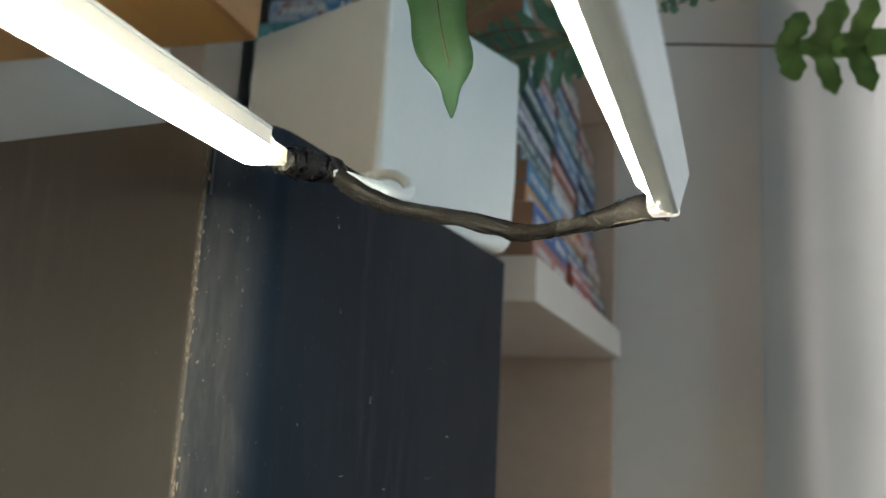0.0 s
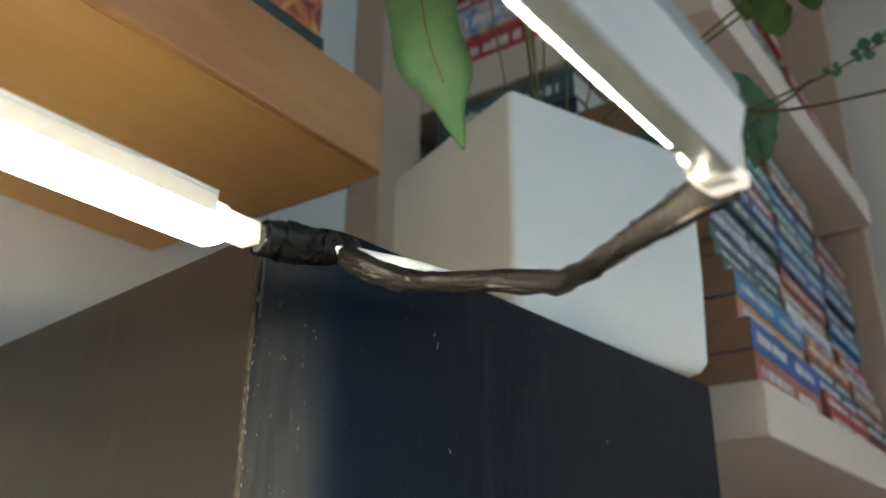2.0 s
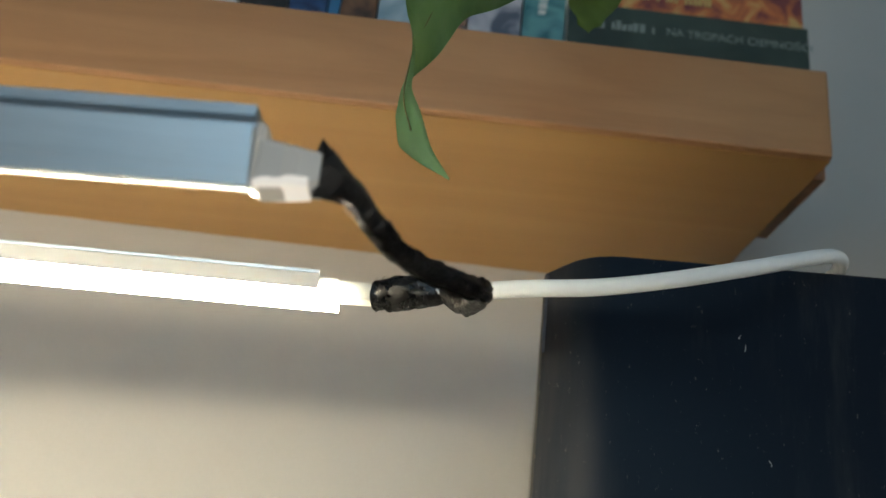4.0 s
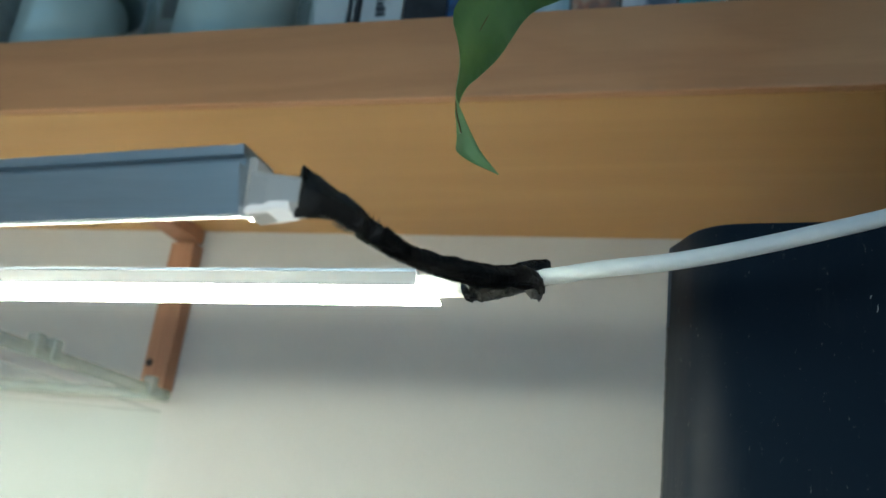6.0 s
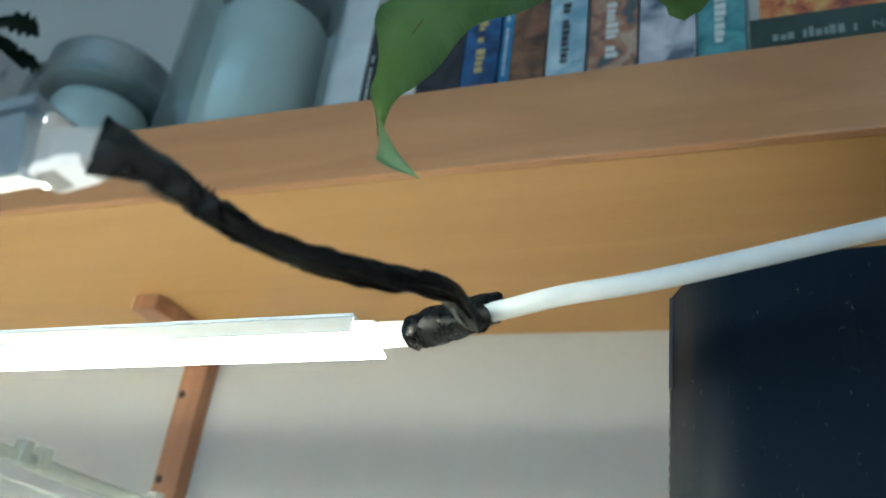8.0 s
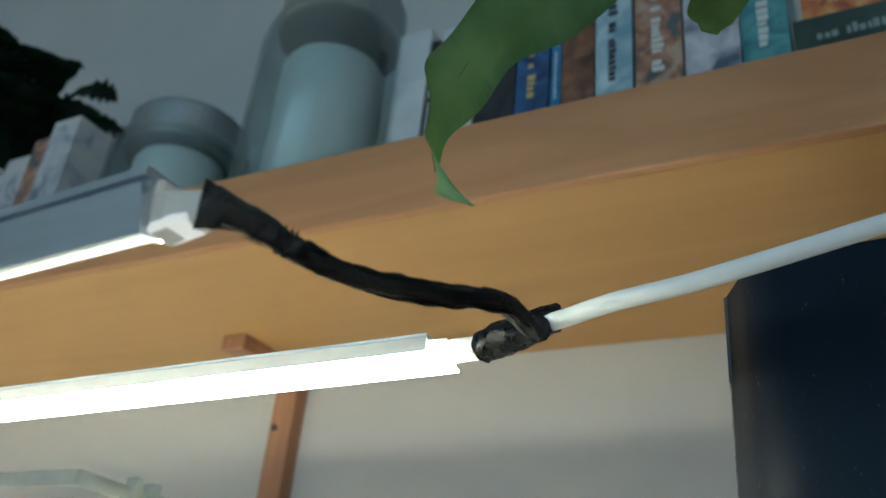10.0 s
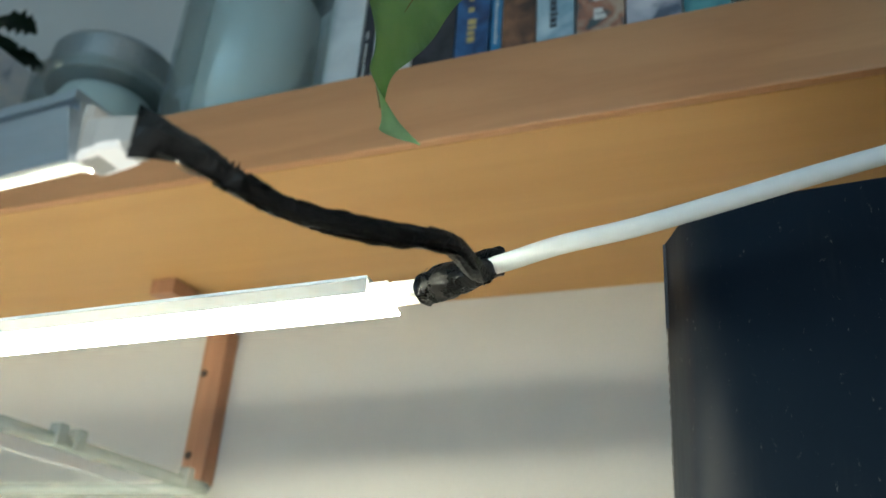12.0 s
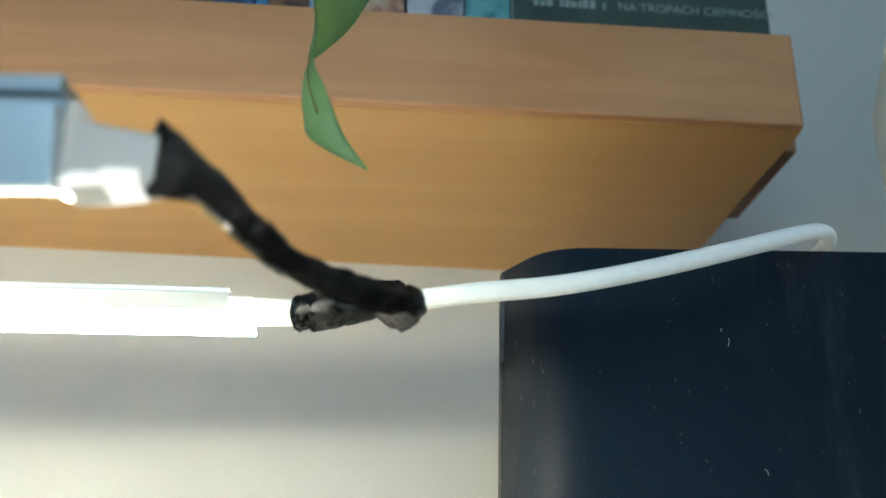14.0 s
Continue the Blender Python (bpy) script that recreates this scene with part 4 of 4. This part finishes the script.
stalk([(0.18, 0.10, 1.49), (0.12, 0.11, 1.47), ROOT], 0.0009)
for top, kx in (((0.055, -0.02, 1.66), 0.0), ((0.105, -0.01, 1.62), 0.02), ((0.16, 0.02, 1.63), 0.03), ((0.21, 0.06, 1.62), 0.035)):
    t = Vector(top)
    stalk([ROOT + Vector((kx, -0.02, 0)), ROOT.lerp(t, 0.5) + Vector((0.0, -0.012, 0.015)), t], 0.0006)
# withered leaf with a green tip
strap([(0.150, -0.088, 1.405), (0.160, -0.091, 1.390), (0.170, -0.094, 1.374)], [0.006, 0.011, 0.008], [(0.3, -0.9, 0.1), (0.1, -0.9, 0.3)], LEAF_DRY, 0.10, 1.0)
strap([(0.168, -0.0935, 1.377), (0.172, -0.095, 1.369), (0.1755, -0.096, 1.360)], [0.005, 0.0062, 0.0005], [(0.3, -0.9, 0.1), (0.2, -0.9, 0.2)], LEAF, 0.1)
stalk([(0.150, -0.088, 1.405), (0.125, -0.05, 1.45), (0.09, 0.03, 1.47), ROOT], 0.0007)
# a twig with small round leaves
twig = [(0.205, 0.155, 1.468), (0.24, 0.155, 1.478), (0.28, 0.155, 1.490), (0.315, 0.153, 1.512), (0.36, 0.15, 1.535)]
stalk([ROOT, (0.12, 0.13, 1.44)] + twig, 0.0006, STEM_BROWN, "twig")
tp = smooth_path(twig, 12)
rnd = random.Random(8)
bm = bmesh.new()
for i in range(2, len(tp), 2):
    for sg in (-1, 1):
        if rnd.random() < 0.3:
            continue
        c = tp[i]
        d = Vector((rnd.uniform(-0.4, 0.4), rnd.uniform(-0.4, 0.1), sg)).normalized()
        ln = rnd.uniform(0.004, 0.009)
        blade([c, c + d * ln * 0.5, c + d * ln], [0.0008, ln * 0.42, ln * 0.45, 0.0006], [(rnd.uniform(-0.4, 0.4), -1, -0.2), (0, -1, -0.2)], 0.05, 4, 0.1, bm=bm)
tagged(part("twig_foliage", solid(bm, 0.0003), LEAF_BLUE_PALE, fern, "small bluish leaves", True), kind="stuff")


# ---- bookcase ----
bookcase = thing("bookcase", (0.0, 0.5, 0), "beige laminate bookcase with an open end, full of books", "bookcase")
plan = [(0.1233, 0.2567), (0.1403, 0.788), (-0.200, 0.788), (-0.200, 0.2567)]
for z0, z1 in ((1.2815, 1.319), (1.622, 1.660), (1.962, 2.0), (0.90, 0.938), (0.08, 0.118)):
    part("board", prism(plan, z0, z1, 0.0012), BEIGE, bookcase)
part("upright", box((WX + 0.001, 0.197, 0.0), (-0.1665, 0.2560, 2.05), 0.0012), TAN_BOARD, bookcase, "tan upright")
part("side_panel", box((WX + 0.001, 0.789, 0.0), (0.1300, 0.812, 2.05), 0.0012), TAN_BOARD, bookcase, "tan end panel")


def cover(name, *tones, scale=55.0):
    return cover_material(name, tones, scale)


INKS = {
    "rose": cover("rose_cover", (0.30, 0.07, 0.06), (0.46, 0.16, 0.12)),
    "blue": cover("blue_cover", (0.02, 0.07, 0.26), (0.03, 0.12, 0.38), scale=20),
    "tan": cover("tan_cover", (0.45, 0.20, 0.11), (0.55, 0.30, 0.17)),
    "sky": cover("sky_blue_cover", (0.02, 0.16, 0.34), (0.05, 0.24, 0.46)),
    "slate": cover("slate_green_cover", (0.03, 0.07, 0.08), (0.07, 0.13, 0.14)),
    "teal": cover("teal_cover", (0.02, 0.14, 0.17), (0.12, 0.34, 0.36)),
    "green": cover("dark_green_cover", (0.018, 0.04, 0.035), (0.035, 0.065, 0.055), scale=25),
    "flame": cover("orange_cover", (0.18, 0.04, 0.05), (0.55, 0.16, 0.05), (0.62, 0.38, 0.14)),
    "violet": cover("pale_violet_cover", (0.16, 0.12, 0.26), (0.55, 0.53, 0.60), scale=35),
    "earth": cover("brown_red_cover", (0.07, 0.10, 0.11), (0.36, 0.15, 0.09), (0.46, 0.34, 0.25), scale=70),
    "ice": cover("ice_blue_cover", (0.18, 0.32, 0.42), (0.55, 0.66, 0.70), scale=35),
    "rust": cover("rust_brown_cover", (0.05, 0.025, 0.02), (0.26, 0.12, 0.06)),
    "deep": cover("deep_blue_cover", (0.01, 0.03, 0.10), (0.03, 0.12, 0.30)),
    "black": cover("black_cover", (0.008, 0.008, 0.012), (0.03, 0.03, 0.04)),
    "white": cover("white_cover", (0.58, 0.60, 0.62), (0.70, 0.72, 0.73), scale=30),
    "mist": cover("misty_cover", (0.16, 0.19, 0.27), (0.50, 0.52, 0.55), (0.60, 0.58, 0.56), scale=30),
    "lilac": cover("pale_lilac_cover", (0.10, 0.12, 0.17), (0.42, 0.42, 0.48), (0.60, 0.58, 0.62), scale=45),
    "red": cover("red_cover", (0.32, 0.02, 0.03), (0.45, 0.05, 0.05)),
    "pic": cover("picture_cover", (0.05, 0.20, 0.40), (0.50, 0.52, 0.58), (0.32, 0.10, 0.08)),
}


def c_shape(bm, u0, u1, v0, v1, t, place, w0, w1):
    """A sheet folded twice: two boards from u0 to u1 joined by a spine at u1, drawn out from w0 to w1."""
    k = abs(t)
    sec = [(u0, v0), (u1, v0), (u1, v1), (u0, v1), (u0, v1 - k), (u1 - 2 * t, v1 - k), (u1 - 2 * t, v0 + k), (u0, v0 + k)]
    a = [bm.verts.new(place(u, v, w0)) for u, v in sec]
    b = [bm.verts.new(place(u, v, w1)) for u, v in sec]
    for i in range(8):
        bm.faces.new((a[i], a[(i + 1) % 8], b[(i + 1) % 8], b[i]))
    for r in (a, b):
        bm.faces.new((r[0], r[1], r[6], r[7])); bm.faces.new((r[1], r[2], r[5], r[6])); bm.faces.new((r[2], r[3], r[4], r[5]))
    bmesh.ops.recalc_face_normals(bm, faces=bm.faces)


def book(lo, hi, spine, ink, pages=None, bars=(), group="", label="", lean=0.0, print_mat=None):
    """A book in the box lo..hi, its spine on the face '+x' or '-y'. bars: (from, to, low, high) in parts of the spine."""
    lo, hi = Vector(lo), Vector(hi)
    c = (lo + hi) / 2
    b = thing("book", (c.x, c.y, lo.z), label or "paperback book", "book", group)
    lying = (hi.z - lo.z) < min(hi.x - lo.x, hi.y - lo.y)
    t = 0.0003
    bm = bmesh.new()
    # page block, set in from the covers on three sides
    if lying:
        plo, phi = Vector((lo.x + 0.003, lo.y - 0.0003, lo.z + t)), Vector((hi.x - t, hi.y - 0.002, hi.z - t))
        if spine == "-y":
            plo, phi = Vector((lo.x + 0.002, lo.y + t, lo.z + t)), Vector((hi.x - 0.002, hi.y - 0.003, hi.z - t))
    else:
        plo, phi = Vector((lo.x + 0.003, lo.y + t, lo.z + 0.002)), Vector((hi.x - t, hi.y - t, hi.z - 0.002))
    x0, y0, z0, x1, y1, z1 = *lo, *hi
    # one bent sheet: board, spine, board
    if spine == "+x" and lying:
        c_shape(bm, x0, x1 + 0.0004, z0, z1, t, lambda u, v, w: (u, w, v), y0, y1)
    elif spine == "+x":
        c_shape(bm, x0, x1 + 0.0004, y0, y1, t, lambda u, v, w: (u, v, w), z0, z1)
    else:
        c_shape(bm, y1, y0 - 0.0004, z0, z1, -t, lambda u, v, w: (w, u, v), x0, x1)
    part("cover", bm, INKS[ink], b)
    part("page_block", box(plo, phi), pages or PAGES, b)
    bm = bmesh.new()
    for u0, u1, v0, v1 in bars:
        e = 0.0008
        if spine == "+x" and lying:
            box((hi.x, lo.y + (hi.y - lo.y) * u0, lo.z + (hi.z - lo.z) * v0), (hi.x + e, lo.y + (hi.y - lo.y) * u1, lo.z + (hi.z - lo.z) * v1), bm=bm)
        elif spine == "+x":
            box((hi.x, lo.y + (hi.y - lo.y) * v0, lo.z + (hi.z - lo.z) * u0), (hi.x + e, lo.y + (hi.y - lo.y) * v1, lo.z + (hi.z - lo.z) * u1), bm=bm)
        else:
            box((lo.x + (hi.x - lo.x) * u0, lo.y - e, lo.z + (hi.z - lo.z) * v0), (lo.x + (hi.x - lo.x) * u1, lo.y, lo.z + (hi.z - lo.z) * v1), bm=bm)
    if bars:
        tagged(part("lettering", bm, print_mat or INK_W, b, "printed spine lettering"), kind="stuff")
    else:
        bm.free()
    return b


def word_bars(seed, a, b, low=0.32, high=0.68):
    """Illegible lettering: short bars of word and letter length."""
    rnd = random.Random(seed)
    out, s = [], a
    while s < b - 0.01:
        e = min(b, s + rnd.uniform(0.012, 0.022))
        out.append((s, e, low, high - rnd.uniform(0, 0.1)))
        s = e + (rnd.uniform(0.004, 0.008) if rnd.random() < 0.8 else 0.03)
    return out


# lying stacks whose spines face the room
def stack(y0, y1, x_front, rows, group, seed, z=1.319):
    rnd = random.Random(seed)
    for ink, th in rows:
        j = rnd.uniform(-0.004, 0.003) - min(0.02, max(0.0, (z - 1.33)) * 0.2)
        depth = rnd.uniform(0.100, 0.108)
        book((x_front + j - depth, y0 + rnd.uniform(0, 0.004), z + 0.0002), (x_front + j, y1 + rnd.uniform(-0.005, 0.002), z + th), "+x", ink, PAGES,
             word_bars(seed * 31 + int(z * 1e4), 0.07, 0.5) + word_bars(seed * 77 + int(z * 1e4), 0.6, 0.92), group, "worn paperback lying flat in a stack")
        z += th + 0.0004
    return z


stack(0.262, 0.449, 0.1205, [("rose", 0.0235), ("blue", 0.0235), ("tan", 0.0170), ("sky", 0.0190), ("slate", 0.0135), ("slate", 0.0125), ("slate", 0.0145), ("violet", 0.012), ("slate", 0.0135), ("slate", 0.015), ("deep", 0.017), ("rose", 0.015), ("slate", 0.018), ("teal", 0.016), ("rust", 0.018)], "paperbacks stacked in the bookcase", 1)
stack(0.452, 0.622, 0.1195, [("red", 0.018), ("red", 0.014), ("deep", 0.0165), ("rust", 0.016), ("flame", 0.017), ("violet", 0.021), ("white", 0.012), ("earth", 0.018), ("rose", 0.015), ("deep", 0.017), ("sky", 0.015), ("slate", 0.02), ("teal", 0.016), ("deep", 0.018), ("earth", 0.016), ("slate", 0.018)], "paperbacks stacked in the bookcase", 2)
stack(0.628, 0.780, 0.1195, [("red", 0.02), ("black", 0.018), ("rust", 0.018), ("earth", 0.02), ("violet", 0.016), ("red", 0.018), ("deep", 0.02), ("sky", 0.016), ("black", 0.02), ("deep", 0.02), ("slate", 0.02), ("red", 0.018), ("rust", 0.02)], "paperbacks stacked in the bookcase", 3)
# stacks whose spines face the open end
z = 1.319
for ink, th, x0, x1 in (("slate", 0.026, -0.15, -0.003), ("rust", 0.020, -0.155, -0.004), ("white", 0.03, -0.155, -0.004), ("earth", 0.026, -0.150, -0.003), ("rust", 0.03, -0.155, -0.004), ("tan", 0.028, -0.15, -0.002), ("white", 0.018, -0.158, -0.004), ("earth", 0.022, -0.15, -0.003), ("teal", 0.026, -0.158, -0.004),
                        ("pic", 0.022, -0.145, -0.002), ("black", 0.016, -0.152, -0.002), ("slate", 0.030, -0.15, -0.004)):
    book((x0, 0.262, z + 0.0002), (x1, 0.372, z + th), "-y", ink, PAGES_W, word_bars(int(z * 3e3), 0.1, 0.42) + word_bars(int(z * 5e3), 0.52, 0.9), "paperbacks stacked at the open end", "paperback lying flat in a stack at the bookcase end")
    z += th + 0.0004
z = 1.660
for ink, th, x0, x1 in (("red", 0.030, -0.150, 0.06), ("flame", 0.004, -0.14, 0.05), ("pic", 0.034, -0.155, 0.04), ("red", 0.012, -0.15, 0.05), ("black", 0.022, -0.15, 0.05), ("slate", 0.03, -0.15, 0.03), ("deep", 0.03, -0.15, 0.04)):
    book((x0, 0.262, z + 0.0002), (x1, 0.372, z + th), "-y", ink, PAGES_W, word_bars(int(z * 3e3), 0.1, 0.45) if th > 0.01 else (), "books on the upper board", "book lying flat on the upper board")
    z += th + 0.0004
stack(0.40, 0.58, 0.126, [("slate", 0.02), ("black", 0.018), ("teal", 0.02), ("black", 0.022), ("rust", 0.02), ("red", 0.02)], "books on the upper board", 6, 1.660)
stack(0.59, 0.77, 0.128, [("sky", 0.02), ("slate", 0.018), ("rust", 0.02), ("black", 0.022), ("red", 0.02)], "books on the upper board", 7, 1.660)


# ---- curtain and rod ----
def curtain_sheet(x0, x1, z0, z1, y):
    bm = bmesh.new()
    cols, rows_n = 220, 14
    grid = []
    for j in range(rows_n + 1):
        z = z0 + (z1 - z0) * j / rows_n
        row = []
        for i in range(cols + 1):
            x = x0 + (x1 - x0) * i / cols
            k = (x - x0) * 42 + 1.6 * noise.noise(Vector((x * 5, 0, 3)))
            amp = 0.0045 + 0.005 * noise.noise(Vector((x * 4, z * 0.4, 7)))
            row.append(bm.verts.new((x + 0.012 * math.sin(k * 0.7 + z * 0.8), y + amp * math.sin(k + 0.5 * math.sin(z * 1.3)), z)))
        grid.append(row)
    for a, b in zip(grid, grid[1:]):
        for i in range(cols):
            bm.faces.new((a[i], a[i + 1], b[i + 1], b[i]))
    return solid(bm, 0.0006)


curtain = tagged(part("curtain", curtain_sheet(0.315, 1.75, 0.12, 1.945, 0.795), CURTAIN, smooth=True), "white translucent curtain hanging in soft folds", "curtain")
rod = thing("curtain_rod", (1.0, 0.795, 1.985), "dark bronze curtain rod with rings", "curtain rod")
bm = bmesh.new()
bmesh.ops.create_cone(bm, cap_ends=True, segments=20, radius1=0.007, radius2=0.007, depth=1.69, matrix=Matrix.Translation((1.03, 0.795, 1.985)) @ Matrix.Rotation(radians(90), 4, "Y"))
part("pole", bm, ROD, rod, "", True)
bm = lathe([(0.0075, 0), (0.0115, 0.004), (0.0125, 0.02), (0.010, 0.034), (0.004, 0.040)], (0, 0, 0), 20)
bmesh.ops.transform(bm, matrix=Matrix.Translation((0.190, 0.795, 1.985)) @ Matrix.Rotation(radians(-90), 4, "Y"), verts=bm.verts)
part("finial", bm, ROD, rod, "", True)
for x in (0.306, 0.45, 0.62, 0.8, 1.0, 1.2, 1.4, 1.6):
    bm = bmesh.new()
    ring = [Vector((x, 0.795 + 0.0125 * math.cos(a), 1.985 + 0.0125 * math.sin(a))) for a in [2 * math.pi * k / 16 for k in range(17)]]
    bm = sweep(ring, 0.0022, 8, 2, up=(1, 0, 0))
    r = part("ring", bm, ROD, rod, "", True)
    part("clip", sweep([(x, 0.795, 1.971), (x + 0.003, 0.795, 1.962), (x + 0.004, 0.795, 1.94)], 0.0045, 8, 4), ROD, r, "", True)
part("bracket", sweep([(0.40, 0.795, 1.985), (0.40, 0.82, 1.975), (0.40, 0.8395, 1.97)], 0.005, 8, 4), ROD, rod, "", True)


# ---- things on the wooden shelf ----
TOPZ = 1.4503
SX = -0.083
book((SX - 0.113, -0.118, TOPZ), (SX - 0.004, 0.024, TOPZ + 0.0550), "+x", "black", PAGES_W, (), "books on the wooden shelf", "thick dark book at the bottom of a pile on the shelf")
GREEN_Z = TOPZ + 0.0553
dark_book = book((SX - 0.115, -0.122, GREEN_Z), (SX, 0.0325, GREEN_Z + 0.0355), "+x", "green", PAGES_W, word_bars(5, 0.08, 0.36, 0.50, 0.70), "books on the wooden shelf", "dark green hardback lying flat in a pile on the shelf", print_mat=INK_DIM)
text = bpy.data.curves.new("title", "FONT")
text.body, text.size, text.extrude, text.align_x = "NA TROPACH CIEMNO\u015aCI", 0.0078, 0.0001, "LEFT"
title = new("title", text)
title.matrix_world = Matrix.Translation((SX + 0.0007, -0.0590, GREEN_Z + 0.0180)) @ Matrix.Rotation(radians(90), 4, "Z") @ Matrix.Rotation(radians(90), 4, "X")
text.materials.append(INK_DIM)
title.parent = dark_book
title.matrix_parent_inverse = dark_book.matrix_world.inverted()
book((SX - 0.11, -0.116, GREEN_Z + 0.0358), (SX - 0.002, 0.0305, GREEN_Z + 0.068), "+x", "flame", PAGES_W, word_bars(9, 0.1, 0.6, 0.3, 0.6), "books on the wooden shelf", "orange illustrated book lying on a dark green one", print_mat=INK_G)
row = [("teal", -0.1506, -0.1240, 0.205), ("lilac", -0.1847, -0.1518, 0.21), ("earth", -0.2163, -0.1865, 0.208), ("ice", -0.2420, -0.2178, 0.206), ("rust", -0.2659, -0.2435, 0.21), ("sky", -0.2737, -0.2669, 0.20), ("deep", -0.2982, -0.2749, 0.21),
       ("black", -0.3299, -0.2996, 0.212), ("white", -0.3609, -0.3314, 0.165), ("black", -0.3693, -0.3621, 0.155), ("white", -0.3986, -0.3711, 0.17)]
for k, (ink, y0, y1, h) in enumerate(row):
    dark_print = ink in ("white", "ice", "lilac")
    book((SX - 0.115, y0, TOPZ), (SX - 0.001 * (k % 3), y1, TOPZ + h), "+x", ink, PAGES_W, (word_bars(40 + k, 0.38, 0.72, 0.36, 0.62) if k % 3 != 1 else ()), "books on the wooden shelf", "paperback standing upright on the wooden shelf",
         print_mat=INK_K if dark_print else (INK_G if ink in ("rust", "deep") else INK_W))


def jar(place, r, h, lid_h, fill_r, fill_h, label):
    j = thing("glass_jar", place, label, "jar", "glass jars on the shelf")
    w = 0.003
    prof = [(r * 0.9, 0.0), (r, 0.006), (r, h * 0.80), (r * 0.95, h * 0.88), (r * 0.80, h * 0.96), (r * 0.78, h), (r * 0.78 - w, h), (r * 0.80 - w, h * 0.955), (r * 0.95 - w, h * 0.875), (r - w, h * 0.795), (r - w, 0.010), (r * 0.8, 0.006)]
    part("glass", lathe(prof, place, 48), JAR_GLASS, j, "", True)
    part("lid", lathe([(r * 0.80, h - 0.018), (r * 0.83, h - 0.017), (r * 0.84, h + lid_h - 0.004), (r * 0.80, h + lid_h), (r * 0.2, h + lid_h + 0.0005)], place, 48), LID, j, "grey metal screw lid", False)
    part("contents", lathe([(fill_r * 0.96, 0.0105), (fill_r, 0.014), (fill_r, fill_h - 0.006), (fill_r * 0.93, fill_h), (fill_r * 0.2, fill_h + 0.001)], place, 40), PLASTIC_W, j, "white contents", True)


jar((-0.082, -0.455, TOPZ), 0.060, 0.195, 0.020, 0.0405, 0.148, "tall glass jar with a grey lid and white filling")
jar((-0.075, -0.588, TOPZ), 0.057, 0.105, 0.016, 0.037, 0.084, "short glass jar with a grey lid, partly filled")
for k, (y0, y1, ink) in enumerate(((-0.685, -0.655, "mist"), (-0.712, -0.688, "earth"), (-0.750, -0.716, "mist"), (-0.785, -0.755, "white"))):
    book((-0.135, y0, TOPZ), (-0.020 - 0.006 * k, y1, TOPZ + 0.115 - 0.008 * k), "+x", ink, PAGES_W, (), "booklets on the wooden shelf", "pale picture booklet standing on the shelf")
printed = thing("printed_box", (-0.165, -0.555, TOPZ), "white cardboard box with black print behind the jars", "box")
part("carton", box((-0.198, -0.66, TOPZ), (-0.150, -0.50, TOPZ + 0.155), 0.001), INKS["white"], printed)
bm = bmesh.new()
for y, zz, w, h in ((-0.62, 0.128, 0.03, 0.014), (-0.575, 0.12, 0.022, 0.02), (-0.545, 0.10, 0.010, 0.03), (-0.60, 0.095, 0.02, 0.008)):
    box((-0.150, y, TOPZ + zz), (-0.1492, y + w, TOPZ + zz + h), bm=bm)
part("lettering", bm, INK_K, printed, "black print")

# a dark plant in a pot, further along the shelf
pot_plant = thing("potted_plant", (-0.09, -0.835, TOPZ), "dark broad-leaved plant in a small black pot", "potted plant")
part("pot", lathe([(0.045, 0), (0.05, 0.004), (0.062, 0.10), (0.064, 0.105), (0.058, 0.105), (0.056, 0.095)], (-0.09, -0.835, TOPZ), 32), TAPE, pot_plant, "", True)
rnd = random.Random(12)
for k in range(26):
    a = rnd.uniform(0, 6.283)
    base = Vector((-0.09, -0.835, TOPZ + 0.10 + rnd.uniform(0, 0.12)))
    out = Vector((max(-0.6, math.cos(a)), math.sin(a), rnd.uniform(0.0, 0.6))).normalized()
    ln = rnd.uniform(0.08, 0.13)
    out.x = max(out.x, -0.5)
    bm = blade([base, base + out * ln * 0.5 + Vector((0, 0, 0.02)), base + out * ln * 0.8 + Vector((0, 0, 0.012)), base + out * ln], [0.001, 0.018, 0.024, 0.018, 0.001], [(0.3, 0, 1), (out.x, out.y, 0.6)], 0.12, 5, 0.15, phase=k)
    part("leaf", solid(bm), LEAF_DARK, pot_plant, "", True)

# ---- clear plastic container on the desk ----
tank = thing("clear_container", (-0.12, -0.66, 0.75), "tall clear plastic container with a milky rim", "container")
TX0, TX1, TY0, TY1, TZ = -0.186, 0.0, -0.80, -0.514, 1.262
for lo, hi in (((TX0, TY1 - 0.004, 0.7505), (TX1, TY1, TZ - 0.012)), ((TX0, TY0, 0.7505), (TX1, TY0 + 0.004, TZ - 0.012)), ((TX0, TY0 + 0.004, 0.7505), (TX0 + 0.004, TY1 - 0.004, TZ - 0.012)), ((TX1 - 0.004, TY0 + 0.004, 0.7505), (TX1, TY1 - 0.004, TZ - 0.012))):
    part("wall_panel", box(lo, hi), PLASTIC_CLEAR, tank).visible_shadow = False
for a, b in (((TX0, TY1, TZ), (TX1, TY1, TZ)), ((TX0, TY0, TZ), (TX1, TY0, TZ)), ((TX0, TY0, TZ), (TX0, TY1, TZ)), ((TX1, TY0, TZ), (TX1, TY1, TZ))):
    part("rim", sweep([a, Vector(a).lerp(Vector(b), 0.5), b], 0.0045, 10, 6, flat=lambda s: 0.004), RIM, tank, "milky rim", True)
for x in (-0.165, -0.06, -0.045):
    part("catch", box((x, TY1 - 0.003, TZ - 0.004), (x + 0.008, TY1 + 0.006, TZ + 0.010), 0.002), RIM, tank)
